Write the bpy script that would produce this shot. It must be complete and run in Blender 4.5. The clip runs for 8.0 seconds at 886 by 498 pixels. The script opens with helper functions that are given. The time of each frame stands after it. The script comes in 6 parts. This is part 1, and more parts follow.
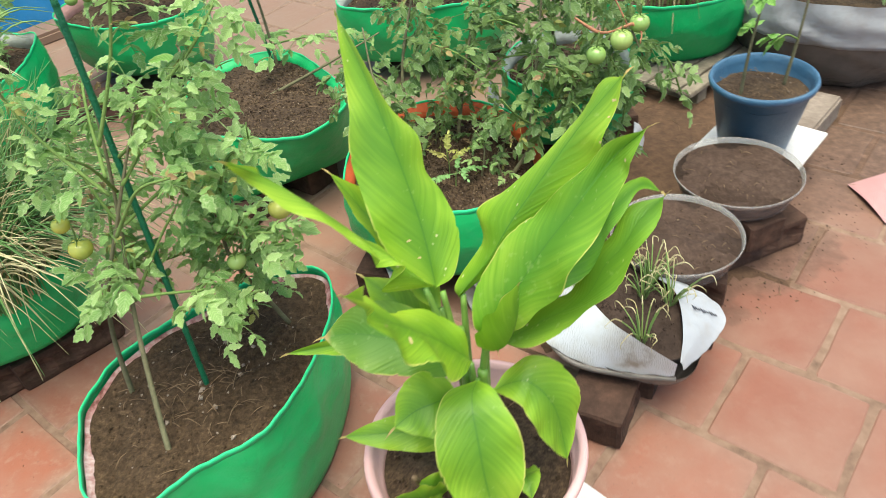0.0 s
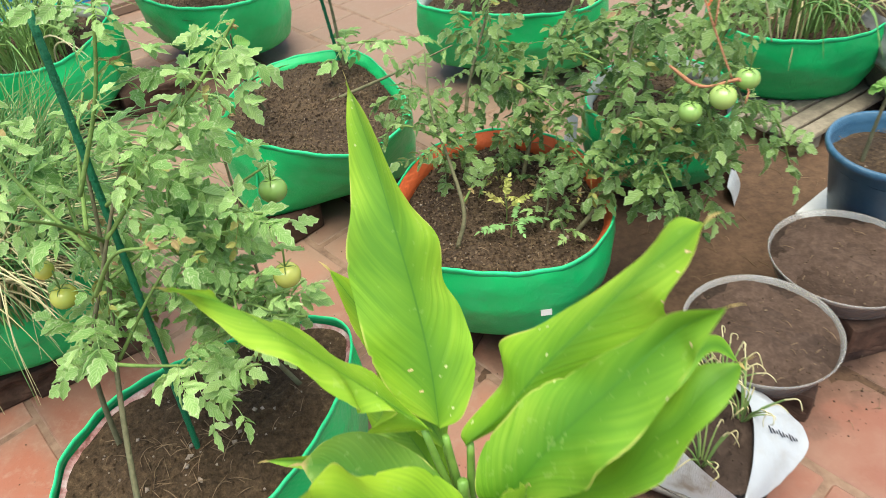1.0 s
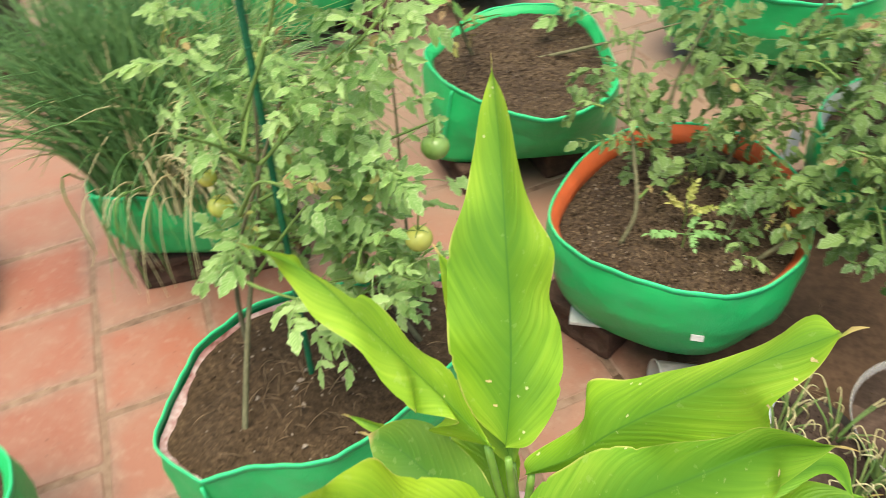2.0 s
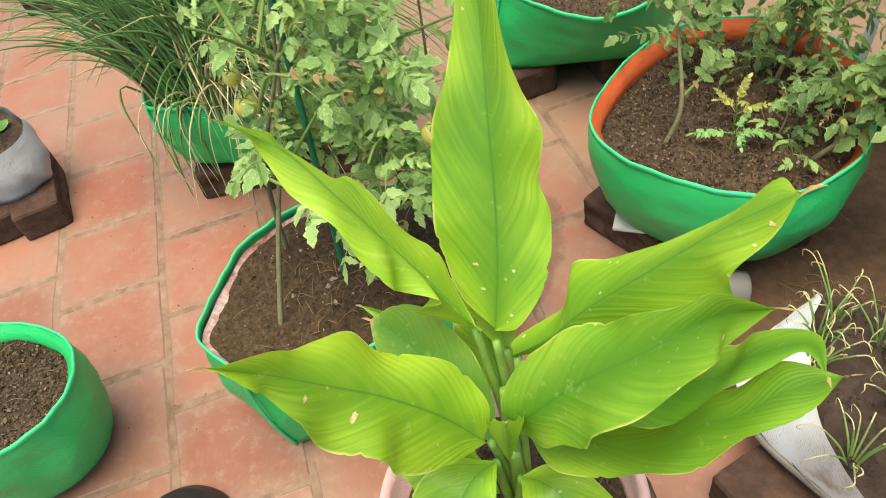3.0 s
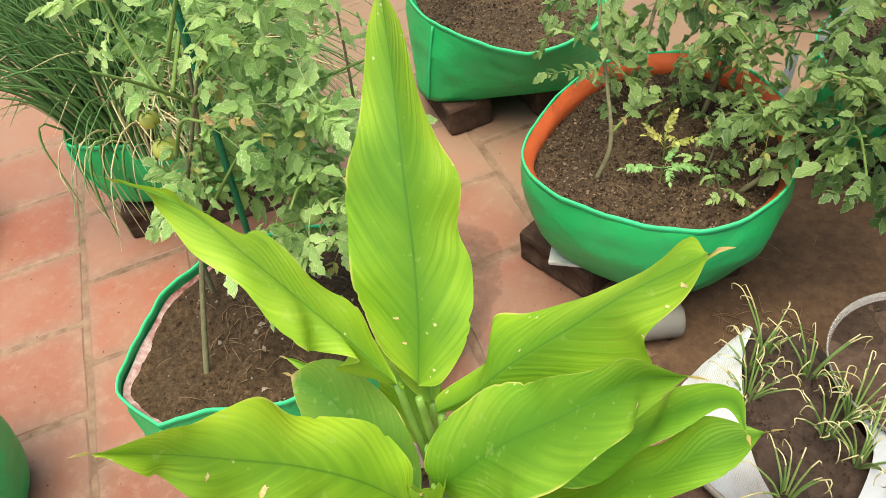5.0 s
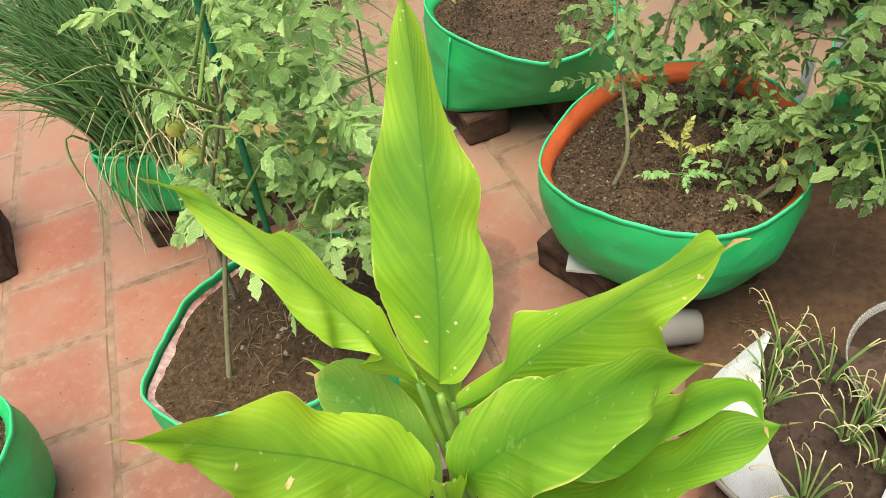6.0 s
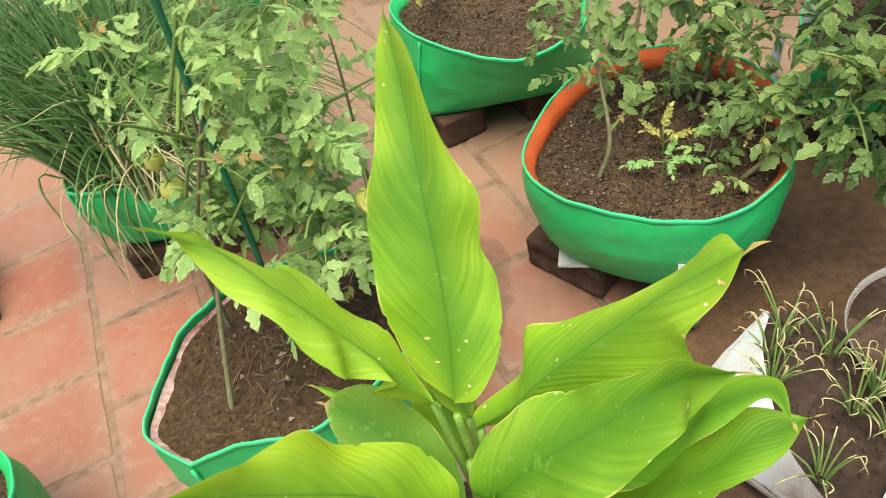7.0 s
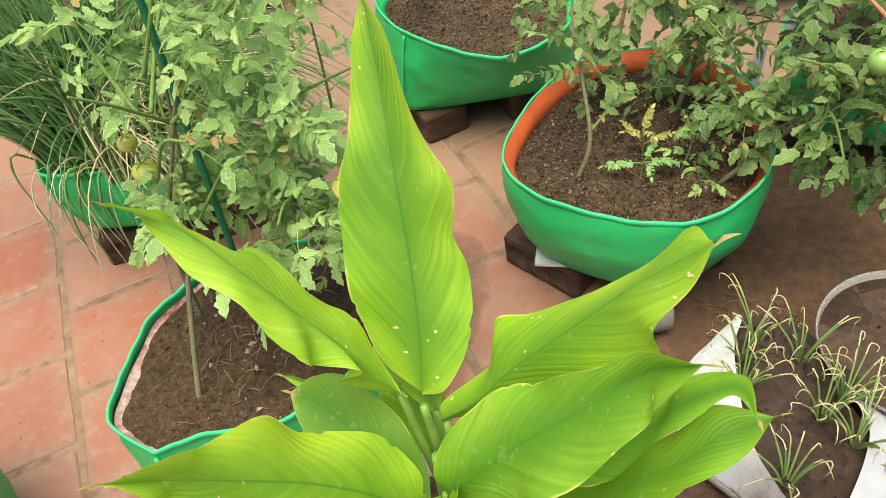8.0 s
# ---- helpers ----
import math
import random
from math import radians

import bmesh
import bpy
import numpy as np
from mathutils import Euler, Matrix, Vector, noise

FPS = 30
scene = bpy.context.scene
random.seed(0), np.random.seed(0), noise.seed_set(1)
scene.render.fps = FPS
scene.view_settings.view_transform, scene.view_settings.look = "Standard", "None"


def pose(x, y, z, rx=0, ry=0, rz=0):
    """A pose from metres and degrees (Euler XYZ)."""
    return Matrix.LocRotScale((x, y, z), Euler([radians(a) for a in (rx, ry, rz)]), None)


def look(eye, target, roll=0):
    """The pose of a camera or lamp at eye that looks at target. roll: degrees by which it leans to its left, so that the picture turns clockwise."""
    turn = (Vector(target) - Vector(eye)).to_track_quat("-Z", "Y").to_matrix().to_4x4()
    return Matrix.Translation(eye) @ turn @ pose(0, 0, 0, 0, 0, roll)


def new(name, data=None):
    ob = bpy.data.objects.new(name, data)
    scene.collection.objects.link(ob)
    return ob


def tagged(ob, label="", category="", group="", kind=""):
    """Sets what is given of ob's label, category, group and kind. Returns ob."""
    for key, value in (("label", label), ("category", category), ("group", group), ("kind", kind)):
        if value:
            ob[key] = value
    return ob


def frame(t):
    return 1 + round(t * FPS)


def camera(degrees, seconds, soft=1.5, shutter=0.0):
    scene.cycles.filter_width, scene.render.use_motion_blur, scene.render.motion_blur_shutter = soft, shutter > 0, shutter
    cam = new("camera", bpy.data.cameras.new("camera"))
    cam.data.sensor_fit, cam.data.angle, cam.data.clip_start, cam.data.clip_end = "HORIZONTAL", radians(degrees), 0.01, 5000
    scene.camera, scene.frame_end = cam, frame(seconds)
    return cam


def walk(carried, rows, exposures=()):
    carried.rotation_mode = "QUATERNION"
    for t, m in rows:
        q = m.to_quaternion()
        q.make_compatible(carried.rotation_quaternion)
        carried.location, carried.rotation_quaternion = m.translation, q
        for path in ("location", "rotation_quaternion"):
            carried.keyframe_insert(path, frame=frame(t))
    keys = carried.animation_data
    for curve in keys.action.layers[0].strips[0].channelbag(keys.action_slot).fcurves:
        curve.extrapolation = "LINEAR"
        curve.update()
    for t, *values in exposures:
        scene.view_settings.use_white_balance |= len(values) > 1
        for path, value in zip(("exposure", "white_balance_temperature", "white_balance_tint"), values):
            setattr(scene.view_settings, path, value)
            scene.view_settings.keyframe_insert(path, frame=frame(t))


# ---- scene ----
from mathutils.bvhtree import BVHTree

cam = camera(61.8, 8.0, 0.55, 0.4)
PATH = [
    (0, (0.083, 0.148, 1.098), (0.031, 1.689, -0.176), -7.8),
    (0.3, (0.145, 0.209, 1.089), (-0.025, 1.737, -0.190), -8.4),
    (0.5, (0.147, 0.246, 1.086), (-0.065, 1.758, -0.205), -7.9),
    (0.8, (0.155, 0.306, 1.088), (-0.120, 1.832, -0.176), -8.1),
    (1, (0.142, 0.367, 1.096), (-0.127, 1.859, -0.208), -6.6),
    (1.2, (0.136, 0.408, 1.078), (-0.157, 1.882, -0.243), -6.1),
    (1.5, (0.136, 0.434, 1.069), (-0.277, 1.852, -0.279), -5.2),
    (1.8, (0.166, 0.444, 1.086), (-0.463, 1.761, -0.282), -6.1),
    (2, (0.198, 0.451, 1.096), (-0.562, 1.696, -0.272), -6.6),
    (2.2, (0.231, 0.452, 1.092), (-0.638, 1.616, -0.283), -8.0),
    (3.3, (0.292, 0.498, 1.051), (-0.6, 1.478, -0.447), -15.6),
    (3.5, (0.303, 0.534, 1.045), (-0.533, 1.548, -0.462), -16.3),
    (3.7, (0.300, 0.545, 1.028), (-0.496, 1.585, -0.484), -16.1),
    (4, (0.288, 0.523, 1.04), (-0.482, 1.579, -0.474), -13.1),
    (4.3, (0.284, 0.508, 1.041), (-0.518, 1.573, -0.450), -12.0),
    (4.5, (0.284, 0.506, 1.046), (-0.53, 1.578, -0.433), -11.7),
    (4.7, (0.283, 0.509, 1.052), (-0.518, 1.603, -0.418), -11.3),
    (6, (0.289, 0.492, 1.057), (-0.568, 1.606, -0.366), -12.3),
    (6.2, (0.284, 0.487, 1.058), (-0.572, 1.594, -0.371), -12.7),
    (6.5, (0.278, 0.491, 1.062), (-0.574, 1.596, -0.371), -14.0),
    (6.8, (0.265, 0.493, 1.061), (-0.561, 1.614, -0.374), -15.5),
    (7, (0.265, 0.501, 1.066), (-0.541, 1.633, -0.373), -16.0),
    (7.2, (0.263, 0.506, 1.059), (-0.519, 1.653, -0.380), -16.0),
    (7.5, (0.264, 0.503, 1.057), (-0.496, 1.656, -0.39), -14.7),
    (8, (0.27, 0.502, 1.053), (-0.49, 1.655, -0.394), -12.6),
]
walk(cam, [(t, look(eye, target, roll)) for t, eye, target, roll in PATH], [(0, 1.0, 6400, 1), (0.8, 1.06, 6400, 1), (1.6, 1.06, 6450, 0), (2.2, 1.03, 7050, 3), (8, 1.04, 7050, 3)])

# ---- light ----
world = bpy.data.worlds.new("sky")
scene.world = world
world.use_nodes = True
wn = world.node_tree
sky = wn.nodes.new("ShaderNodeTexSky")
sky.sky_type, sky.sun_disc = 'NISHITA', False
sky.sun_elevation, sky.sun_rotation = radians(80), radians(172)
sky.air_density, sky.dust_density, sky.ozone_density = 1.0, 4.0, 0.6
wn.links.new(sky.outputs[0], wn.nodes["Background"].inputs[0])
wn.nodes["Background"].inputs[1].default_value = 0.15
sun = new("sun", bpy.data.lights.new("sun", 'SUN'))
sun.data.energy, sun.data.angle, sun.data.color = 2.35, radians(50), (1.0, 0.93, 0.77)
sun.matrix_world = look((0.1, -0.7, 4.4), (0, 0, 0))

rnd = random.Random(7)


# ---- helpers for things ----
def thing(name, at, label, category, group="", kind=""):
    ob = new(name)
    ob.empty_display_size = 0.05
    ob.matrix_basis = Matrix.Translation(at)
    ob["at"] = at
    return tagged(ob, label, category, group, kind)


def place_under(ob, parent):
    ob.parent = parent
    if parent.type == 'EMPTY':
        ob.matrix_parent_inverse = Matrix.Translation(tuple(parent["at"])).inverted()
    return ob


def mesh_of(name, verts, faces, mat, smooth=True, uvs=None):
    me = bpy.data.meshes.new(name)
    me.from_pydata([tuple(v) for v in verts], [], faces)
    if mat:
        me.materials.append(mat)
    if smooth:
        me.polygons.foreach_set("use_smooth", [True] * len(me.polygons))
    if uvs is not None:
        lay = me.uv_layers.new(name="UVMap")
        for lo in me.loops:
            lay.data[lo.index].uv = uvs[lo.vertex_index]
    me.update()
    return me


def piece(name, geo, mat, parent, label="", smooth=True, uvs=None, kind=""):
    """One mesh object, in world metres, under a thing or part."""
    ob = new(name, mesh_of(name, geo[0], geo[1], mat, smooth, uvs))
    place_under(ob, parent)
    return tagged(ob, label, kind=kind)


def part(name, bm, mat, parent, label="", smooth=False):
    me = bpy.data.meshes.new(name)
    bm.to_mesh(me)
    bm.free()
    me.materials.append(mat)
    if smooth:
        me.polygons.foreach_set("use_smooth", [True] * len(me.polygons))
    ob = new(name, me)
    place_under(ob, parent)
    return tagged(ob, label)


def join(*geos):
    v, f = [], []
    for gv, gf in geos:
        n = len(v)
        v += list(gv)
        f += [tuple(i + n for i in q) for q in gf]
    return v, f


def catmull(pts, n, closed=False):
    """n points along a smooth curve through pts."""
    P = [np.array(p, float) for p in pts]
    m = len(P) if closed else len(P) - 1
    dense = []
    for i in range(m):
        if closed:
            a, b, c, d = P[i - 1], P[i], P[(i + 1) % m], P[(i + 2) % m]
        else:
            b, c = P[i], P[i + 1]
            a = P[i - 1] if i else 2 * b - c
            d = P[i + 2] if i + 2 < len(P) else 2 * c - b
        for s in np.linspace(0, 1, 24, endpoint=False):
            dense.append(0.5 * (2 * b + (c - a) * s + (2 * a - 5 * b + 4 * c - d) * s * s + (3 * b - a - 3 * c + d) * s ** 3))
    dense.append(dense[0] if closed else P[-1])
    dense = np.array(dense)
    L = np.r_[0, np.cumsum(np.linalg.norm(np.diff(dense, axis=0), axis=1))]
    s = np.linspace(0, L[-1], n + 1)[:-1] if closed else np.linspace(0, L[-1], n)
    return np.stack([np.interp(s, L, dense[:, k]) for k in range(dense.shape[1])], 1)


def tube(pts, radii, sides=6, n=None, cap=True):
    P = catmull(pts, n or 4 * len(pts)) if n != 0 else np.array(pts, float)
    r = np.interp(np.linspace(0, 1, len(P)), np.linspace(0, 1, len(radii)), radii)
    T = np.gradient(P, axis=0)
    T /= np.linalg.norm(T, axis=1)[:, None] + 1e-9
    ref = np.array([0.3, 0.2, 0.93]) if abs(T[0] @ np.array([0.3, 0.2, 0.93])) < 0.9 else np.array([1.0, 0, 0])
    v, f = [], []
    for i in range(len(P)):
        a = np.cross(T[i], ref)
        a /= np.linalg.norm(a) + 1e-9
        b = np.cross(a, T[i])
        for k in range(sides):
            w = 2 * math.pi * k / sides
            v.append(P[i] + r[i] * (math.cos(w) * a + math.sin(w) * b))
    for i in range(len(P) - 1):
        for k in range(sides):
            k2 = (k + 1) % sides
            f.append((i * sides + k, i * sides + k2, (i + 1) * sides + k2, (i + 1) * sides + k))
    if cap:
        f.append(tuple(range(sides))[::-1])
        f.append(tuple((len(P) - 1) * sides + k for k in range(sides)))
    return v, f


def lathe(profile, at, n=48, squash=(1, 1), turn=0.0):
    """A turned form: profile of (radius, z) from the middle out and round, closed at radius 0."""
    v, f = [], []
    for r, z in profile:
        for k in range(n):
            w = 2 * math.pi * k / n
            x, y = r * math.cos(w) * squash[0], r * math.sin(w) * squash[1]
            v.append((at[0] + x * math.cos(turn) - y * math.sin(turn), at[1] + x * math.sin(turn) + y * math.cos(turn), at[2] + z))
    for i in range(len(profile) - 1):
        for k in range(n):
            k2 = (k + 1) % n
            f.append((i * n + k, i * n + k2, (i + 1) * n + k2, (i + 1) * n + k))
    f.append(tuple(range(n))[::-1])
    f.append(tuple((len(profile) - 1) * n + k for k in range(n)))
    return v, f


def block(cx, cy, z0, lx, ly, lz, turn=0.0, bevel=0.004, rough=0.0):
    bm = bmesh.new()
    bmesh.ops.create_cube(bm, size=1)
    bmesh.ops.scale(bm, vec=(lx, ly, lz), verts=bm.verts)
    if bevel:
        bmesh.ops.bevel(bm, geom=bm.edges[:], offset=bevel, segments=2, affect='EDGES')
    if rough:
        for v in bm.verts:
            v.co += Vector([rnd.uniform(-rough, rough) for _ in range(3)])
    bm.transform(Matrix.Translation((cx, cy, z0 + lz / 2)) @ Matrix.Rotation(radians(turn), 4, 'Z'))
    return bm


def ball(at, r, squash=0.9, seg=16, rings=10):
    v, f = [], []
    for i in range(rings + 1):
        a = math.pi * i / rings
        for k in range(seg):
            w = 2 * math.pi * k / seg
            rr = r * math.sin(a) * (1 + 0.03 * math.cos(5 * w) * (i < rings * 0.4))
            dip = -0.12 * r * math.exp(-((a / 0.35) ** 2))
            v.append((at[0] + rr * math.cos(w), at[1] + rr * math.sin(w), at[2] + r * squash * math.cos(a) + dip))
    for i in range(rings):
        for k in range(seg):
            k2 = (k + 1) % seg
            f.append((i * seg + k, (i + 1) * seg + k, (i + 1) * seg + k2, i * seg + k2))
    return v, f


# ---- materials ----
class Mat:
    """A node material with a few short ways to wire it."""

    def __init__(self, name, rough=0.6, spec=0.5, metal=0.0):
        self.m = bpy.data.materials.new(name)
        self.m.use_nodes = True
        self.t = self.m.node_tree
        self.b = self.t.nodes["Principled BSDF"]
        self.b.inputs["Roughness"].default_value = rough
        self.b.inputs["Specular IOR Level"].default_value = spec
        self.b.inputs["Metallic"].default_value = metal
        self.co = self.t.nodes.new("ShaderNodeTexCoord").outputs["Object"]

    def node(self, kind, **sets):
        n = self.t.nodes.new(kind)
        for k, v in sets.items():
            n.inputs[k].default_value = v
        return n

    def link(self, a, b):
        self.t.links.new(a, b)

    def noise(self, scale, detail=5.0, rough=0.55, at=None, distort=0.0):
        n = self.node("ShaderNodeTexNoise", Scale=scale, Detail=detail, Roughness=rough, Distortion=distort)
        self.link(at or self.co, n.inputs["Vector"])
        return n.outputs["Fac"]

    def ramp(self, fac, stops):
        n = self.t.nodes.new("ShaderNodeValToRGB")
        e = n.color_ramp.elements
        while len(e) < len(stops):
            e.new(0.5)
        for el, (p, c) in zip(e, stops):
            el.position = p
            el.color = (*c, 1) if isinstance(c, tuple) else (c, c, c, 1)
        self.link(fac, n.inputs[0])
        return n.outputs[0]

    def mix(self, fac, a, b, mode='MIX'):
        n = self.t.nodes.new("ShaderNodeMix")
        n.data_type, n.blend_type = 'RGBA', mode
        for sock, val in ((n.inputs[0], fac), (n.inputs[6], a), (n.inputs[7], b)):
            if isinstance(val, bpy.types.NodeSocket):
                self.link(val, sock)
            elif isinstance(val, tuple):
                sock.default_value = (*val, 1)
            else:
                sock.default_value = val
        return n.outputs[2]

    def math(self, op, a, b=0.0, c=0.0):
        n = self.t.nodes.new("ShaderNodeMath")
        n.operation = op
        for sock, val in zip(n.inputs, (a, b, c)):
            if isinstance(val, bpy.types.NodeSocket):
                self.link(val, sock)
            else:
                sock.default_value = val
        return n.outputs[0]

    def color(self, c):
        if isinstance(c, tuple):
            self.b.inputs["Base Color"].default_value = (*c, 1)
        else:
            self.link(c, self.b.inputs["Base Color"])
        return self

    def bump(self, h, strength=0.3, dist=0.002):
        n = self.node("ShaderNodeBump", Strength=strength, Distance=dist)
        self.link(h, n.inputs["Height"])
        self.link(n.outputs[0], self.b.inputs["Normal"])
        return self

    def rand(self):
        return self.t.nodes.new("ShaderNodeObjectInfo").outputs["Random"]

    def island(self):
        return self.t.nodes.new("ShaderNodeNewGeometry").outputs["Random Per Island"]

    def uv(self):
        return self.t.nodes.new("ShaderNodeTexCoord").outputs["UV"]

    def thin(self, colour, amount):
        """Leaf tissue that lets some light through."""
        tr = self.t.nodes.new("ShaderNodeBsdfTranslucent")
        if isinstance(colour, tuple):
            tr.inputs[0].default_value = (*colour, 1)
        else:
            self.link(colour, tr.inputs[0])
        mx = self.t.nodes.new("ShaderNodeMixShader")
        mx.inputs[0].default_value = amount
        self.link(self.b.outputs[0], mx.inputs[1])
        self.link(tr.outputs[0], mx.inputs[2])
        self.link(mx.outputs[0], self.t.nodes["Material Output"].inputs[0])
        return self


def mat_fabric(name, base, dirt, rough=0.42, amount=0.35):
    M = Mat(name, rough, 0.45)
    big = M.noise(7, 4)
    dust = M.ramp(M.noise(18, 8, 0.7), [(0.45, 0.0), (0.8, 1.0)])
    c = M.mix(M.ramp(big, [(0.35, 0.0), (0.7, 1.0)]), tuple(0.86 * v for v in base), tuple(min(1, 1.08 * v + 0.004) for v in base))
    M.color(M.mix(M.math('MULTIPLY', dust, amount), c, dirt))
    weave = M.node("ShaderNodeTexWave", Scale=420.0, Distortion=0.5)
    M.link(M.co, weave.inputs["Vector"])
    h = M.math('ADD', M.math('MULTIPLY', weave.outputs["Fac"], 0.06), M.math('ADD', M.noise(26, 4, 0.5), M.math('MULTIPLY', M.noise(9, 5, 0.6, distort=2.0), 0.8)))
    return M.bump(h, 0.45, 0.008).m


def mat_speckle(name, stops, scale=60, rough=0.9, bump=0.6, dist=0.006, fine=3.2):
    M = Mat(name, rough, 0.2)
    n1, n2 = M.noise(scale, 8, 0.65), M.noise(scale * fine, 4, 0.6)
    n3 = M.noise(9, 3)
    f = M.math('ADD', M.math('MULTIPLY', n1, 0.5), M.math('ADD', M.math('MULTIPLY', n2, 0.25), M.math('MULTIPLY', n3, 0.25)))
    M.color(M.ramp(f, stops))
    return M.bump(M.math('ADD', n1, M.math('MULTIPLY', n2, 0.6)), bump, dist).m


GREEN = mat_fabric("green_woven_plastic", (0.016, 0.45, 0.125), (0.10, 0.47, 0.21), 0.38, 0.4)
RIM = mat_fabric("green_edge_binding", (0.035, 0.58, 0.22), (0.06, 0.42, 0.18), 0.5)
ORANGE = mat_fabric("orange_lining", (0.62, 0.115, 0.03), (0.30, 0.10, 0.05), 0.5)
PALE_PINK = mat_fabric("dusty_pink_lining", (0.44, 0.245, 0.225), (0.24, 0.12, 0.09), 0.6, 0.85)
MOTTLED_LINING = mat_speckle("mottled_pink_lining", [(0.41, (0.16, 0.065, 0.052)), (0.47, (0.32, 0.16, 0.15)), (0.53, (0.42, 0.27, 0.255)), (0.60, (0.56, 0.45, 0.43))], 38, 0.6, 0.3)
GREY_LINING = mat_fabric("grey_white_lining", (0.42, 0.46, 0.42), (0.2, 0.15, 0.12), 0.6, 0.6)
SOIL = mat_speckle("potting_soil", [(0.32, (0.018, 0.012, 0.008)), (0.47, (0.054, 0.036, 0.024)), (0.59, (0.118, 0.079, 0.047)), (0.69, (0.25, 0.185, 0.12))], 150, bump=0.9)


def mat_crumb():
    M = Mat("soil_crumb", 0.95, 0.15)
    M.color(M.ramp(M.math('ADD', M.math('MULTIPLY', M.island(), 0.8), M.math('MULTIPLY', M.noise(300, 3), 0.2)),
                   [(0.1, (0.022, 0.015, 0.010)), (0.45, (0.060, 0.040, 0.024)), (0.78, (0.113, 0.077, 0.046)), (0.97, (0.25, 0.19, 0.13))]))
    return M.m


CRUMB = mat_crumb()
SOIL_BROWN = mat_speckle("moist_brown_soil", [(0.36, (0.018, 0.0115, 0.0065)), (0.46, (0.046, 0.029, 0.016)), (0.56, (0.082, 0.052, 0.029)), (0.66, (0.17, 0.115, 0.070))], 110, bump=0.9, dist=0.007)
SOIL_WET = mat_speckle("dark_moist_soil", [(0.32, (0.018, 0.0115, 0.0085)), (0.5, (0.040, 0.026, 0.020)), (0.68, (0.070, 0.047, 0.036)), (0.8, (0.11, 0.076, 0.058))], 60, bump=0.5)
SOIL_RED = mat_speckle("sieved_red_soil", [(0.32, (0.025, 0.0155, 0.011)), (0.5, (0.058, 0.036, 0.026)), (0.68, (0.10, 0.066, 0.049)), (0.8, (0.16, 0.11, 0.08))], 70, bump=0.35)
BRICK = mat_speckle("old_clay_brick", [(0.3, (0.024, 0.015, 0.011)), (0.5, (0.062, 0.035, 0.025)), (0.7, (0.115, 0.062, 0.043)), (0.85, (0.18, 0.14, 0.11))], 30)
WOOD = mat_speckle("weathered_plank", [(0.3, (0.10, 0.08, 0.06)), (0.55, (0.26, 0.22, 0.17)), (0.8, (0.42, 0.37, 0.30))], 24, 0.8, 0.4)


SPILL_TONES = [(0.3, (0.050, 0.030, 0.020)), (0.55, (0.112, 0.066, 0.045)), (0.8, (0.20, 0.125, 0.088))]
TRODDEN = mat_speckle("trodden_soil", [(0.3, (0.042, 0.026, 0.018)), (0.5, (0.090, 0.053, 0.033)), (0.68, (0.138, 0.083, 0.052)), (0.82, (0.21, 0.14, 0.095))], 45, bump=0.5)


def spilt(M, geo):
    """How far soil is trodden into the floor: most between the round bag, the basins and the bucket."""
    sep = M.t.nodes.new("ShaderNodeSeparateXYZ")
    M.link(geo, sep.inputs[0])
    ragged = M.math('MULTIPLY', M.math('SUBTRACT', M.noise(4.0, 7, 0.62, geo), 0.5), 1.1)
    total = None
    for cx, cy, rx, ry in ((0.52, 1.62, 0.46, 0.50), (0.30, 1.32, 0.26, 0.20), (-0.30, 1.20, 0.16, 0.22), (-1.05, 2.45, 0.35, 0.25), (1.25, 1.85, 0.62, 0.50)):
        dx = M.math('DIVIDE', M.math('SUBTRACT', sep.outputs[0], cx), rx)
        dy = M.math('DIVIDE', M.math('SUBTRACT', sep.outputs[1], cy), ry)
        d = M.math('SQRT', M.math('ADD', M.math('MULTIPLY', dx, dx), M.math('MULTIPLY', dy, dy)))
        total = d if total is None else M.math('MINIMUM', total, d)
    return M.ramp(M.math('ADD', total, ragged), [(0.60, 0.88), (0.95, 0.45), (1.35, 0.0)])


# the tiles' bond: side and joint of a tile, where the lattice starts, and its two directions
PITCH, LINE, PHASE = 0.2205, -0.099, -0.1395
ALONG, ACROSS = Vector((0.755, -0.655, 0)), Vector((-0.655, -0.755, 0))


def from_edge(M, geo):
    """Distance from the nearest edge of a tile, as a share of its side."""
    def along(way):
        d = M.node("ShaderNodeVectorMath")
        d.operation = 'DOT_PRODUCT'
        M.link(geo, d.inputs[0])
        d.inputs[1].default_value = way
        return d.outputs["Value"]

    def margin(x):
        return M.math('SUBTRACT', 0.5, M.math('ABSOLUTE', M.math('SUBTRACT', M.math('FRACT', x), 0.5)))
    w = M.math('DIVIDE', M.math('SUBTRACT', along(ACROSS), LINE), PITCH)
    odd = M.math('FLOORED_MODULO', M.math('FLOOR', w), 2.0)
    u = M.math('SUBTRACT', M.math('DIVIDE', M.math('SUBTRACT', along(ALONG), PHASE), PITCH), M.math('MULTIPLY', odd, 0.5))
    return M.math('MINIMUM', margin(w), margin(u))


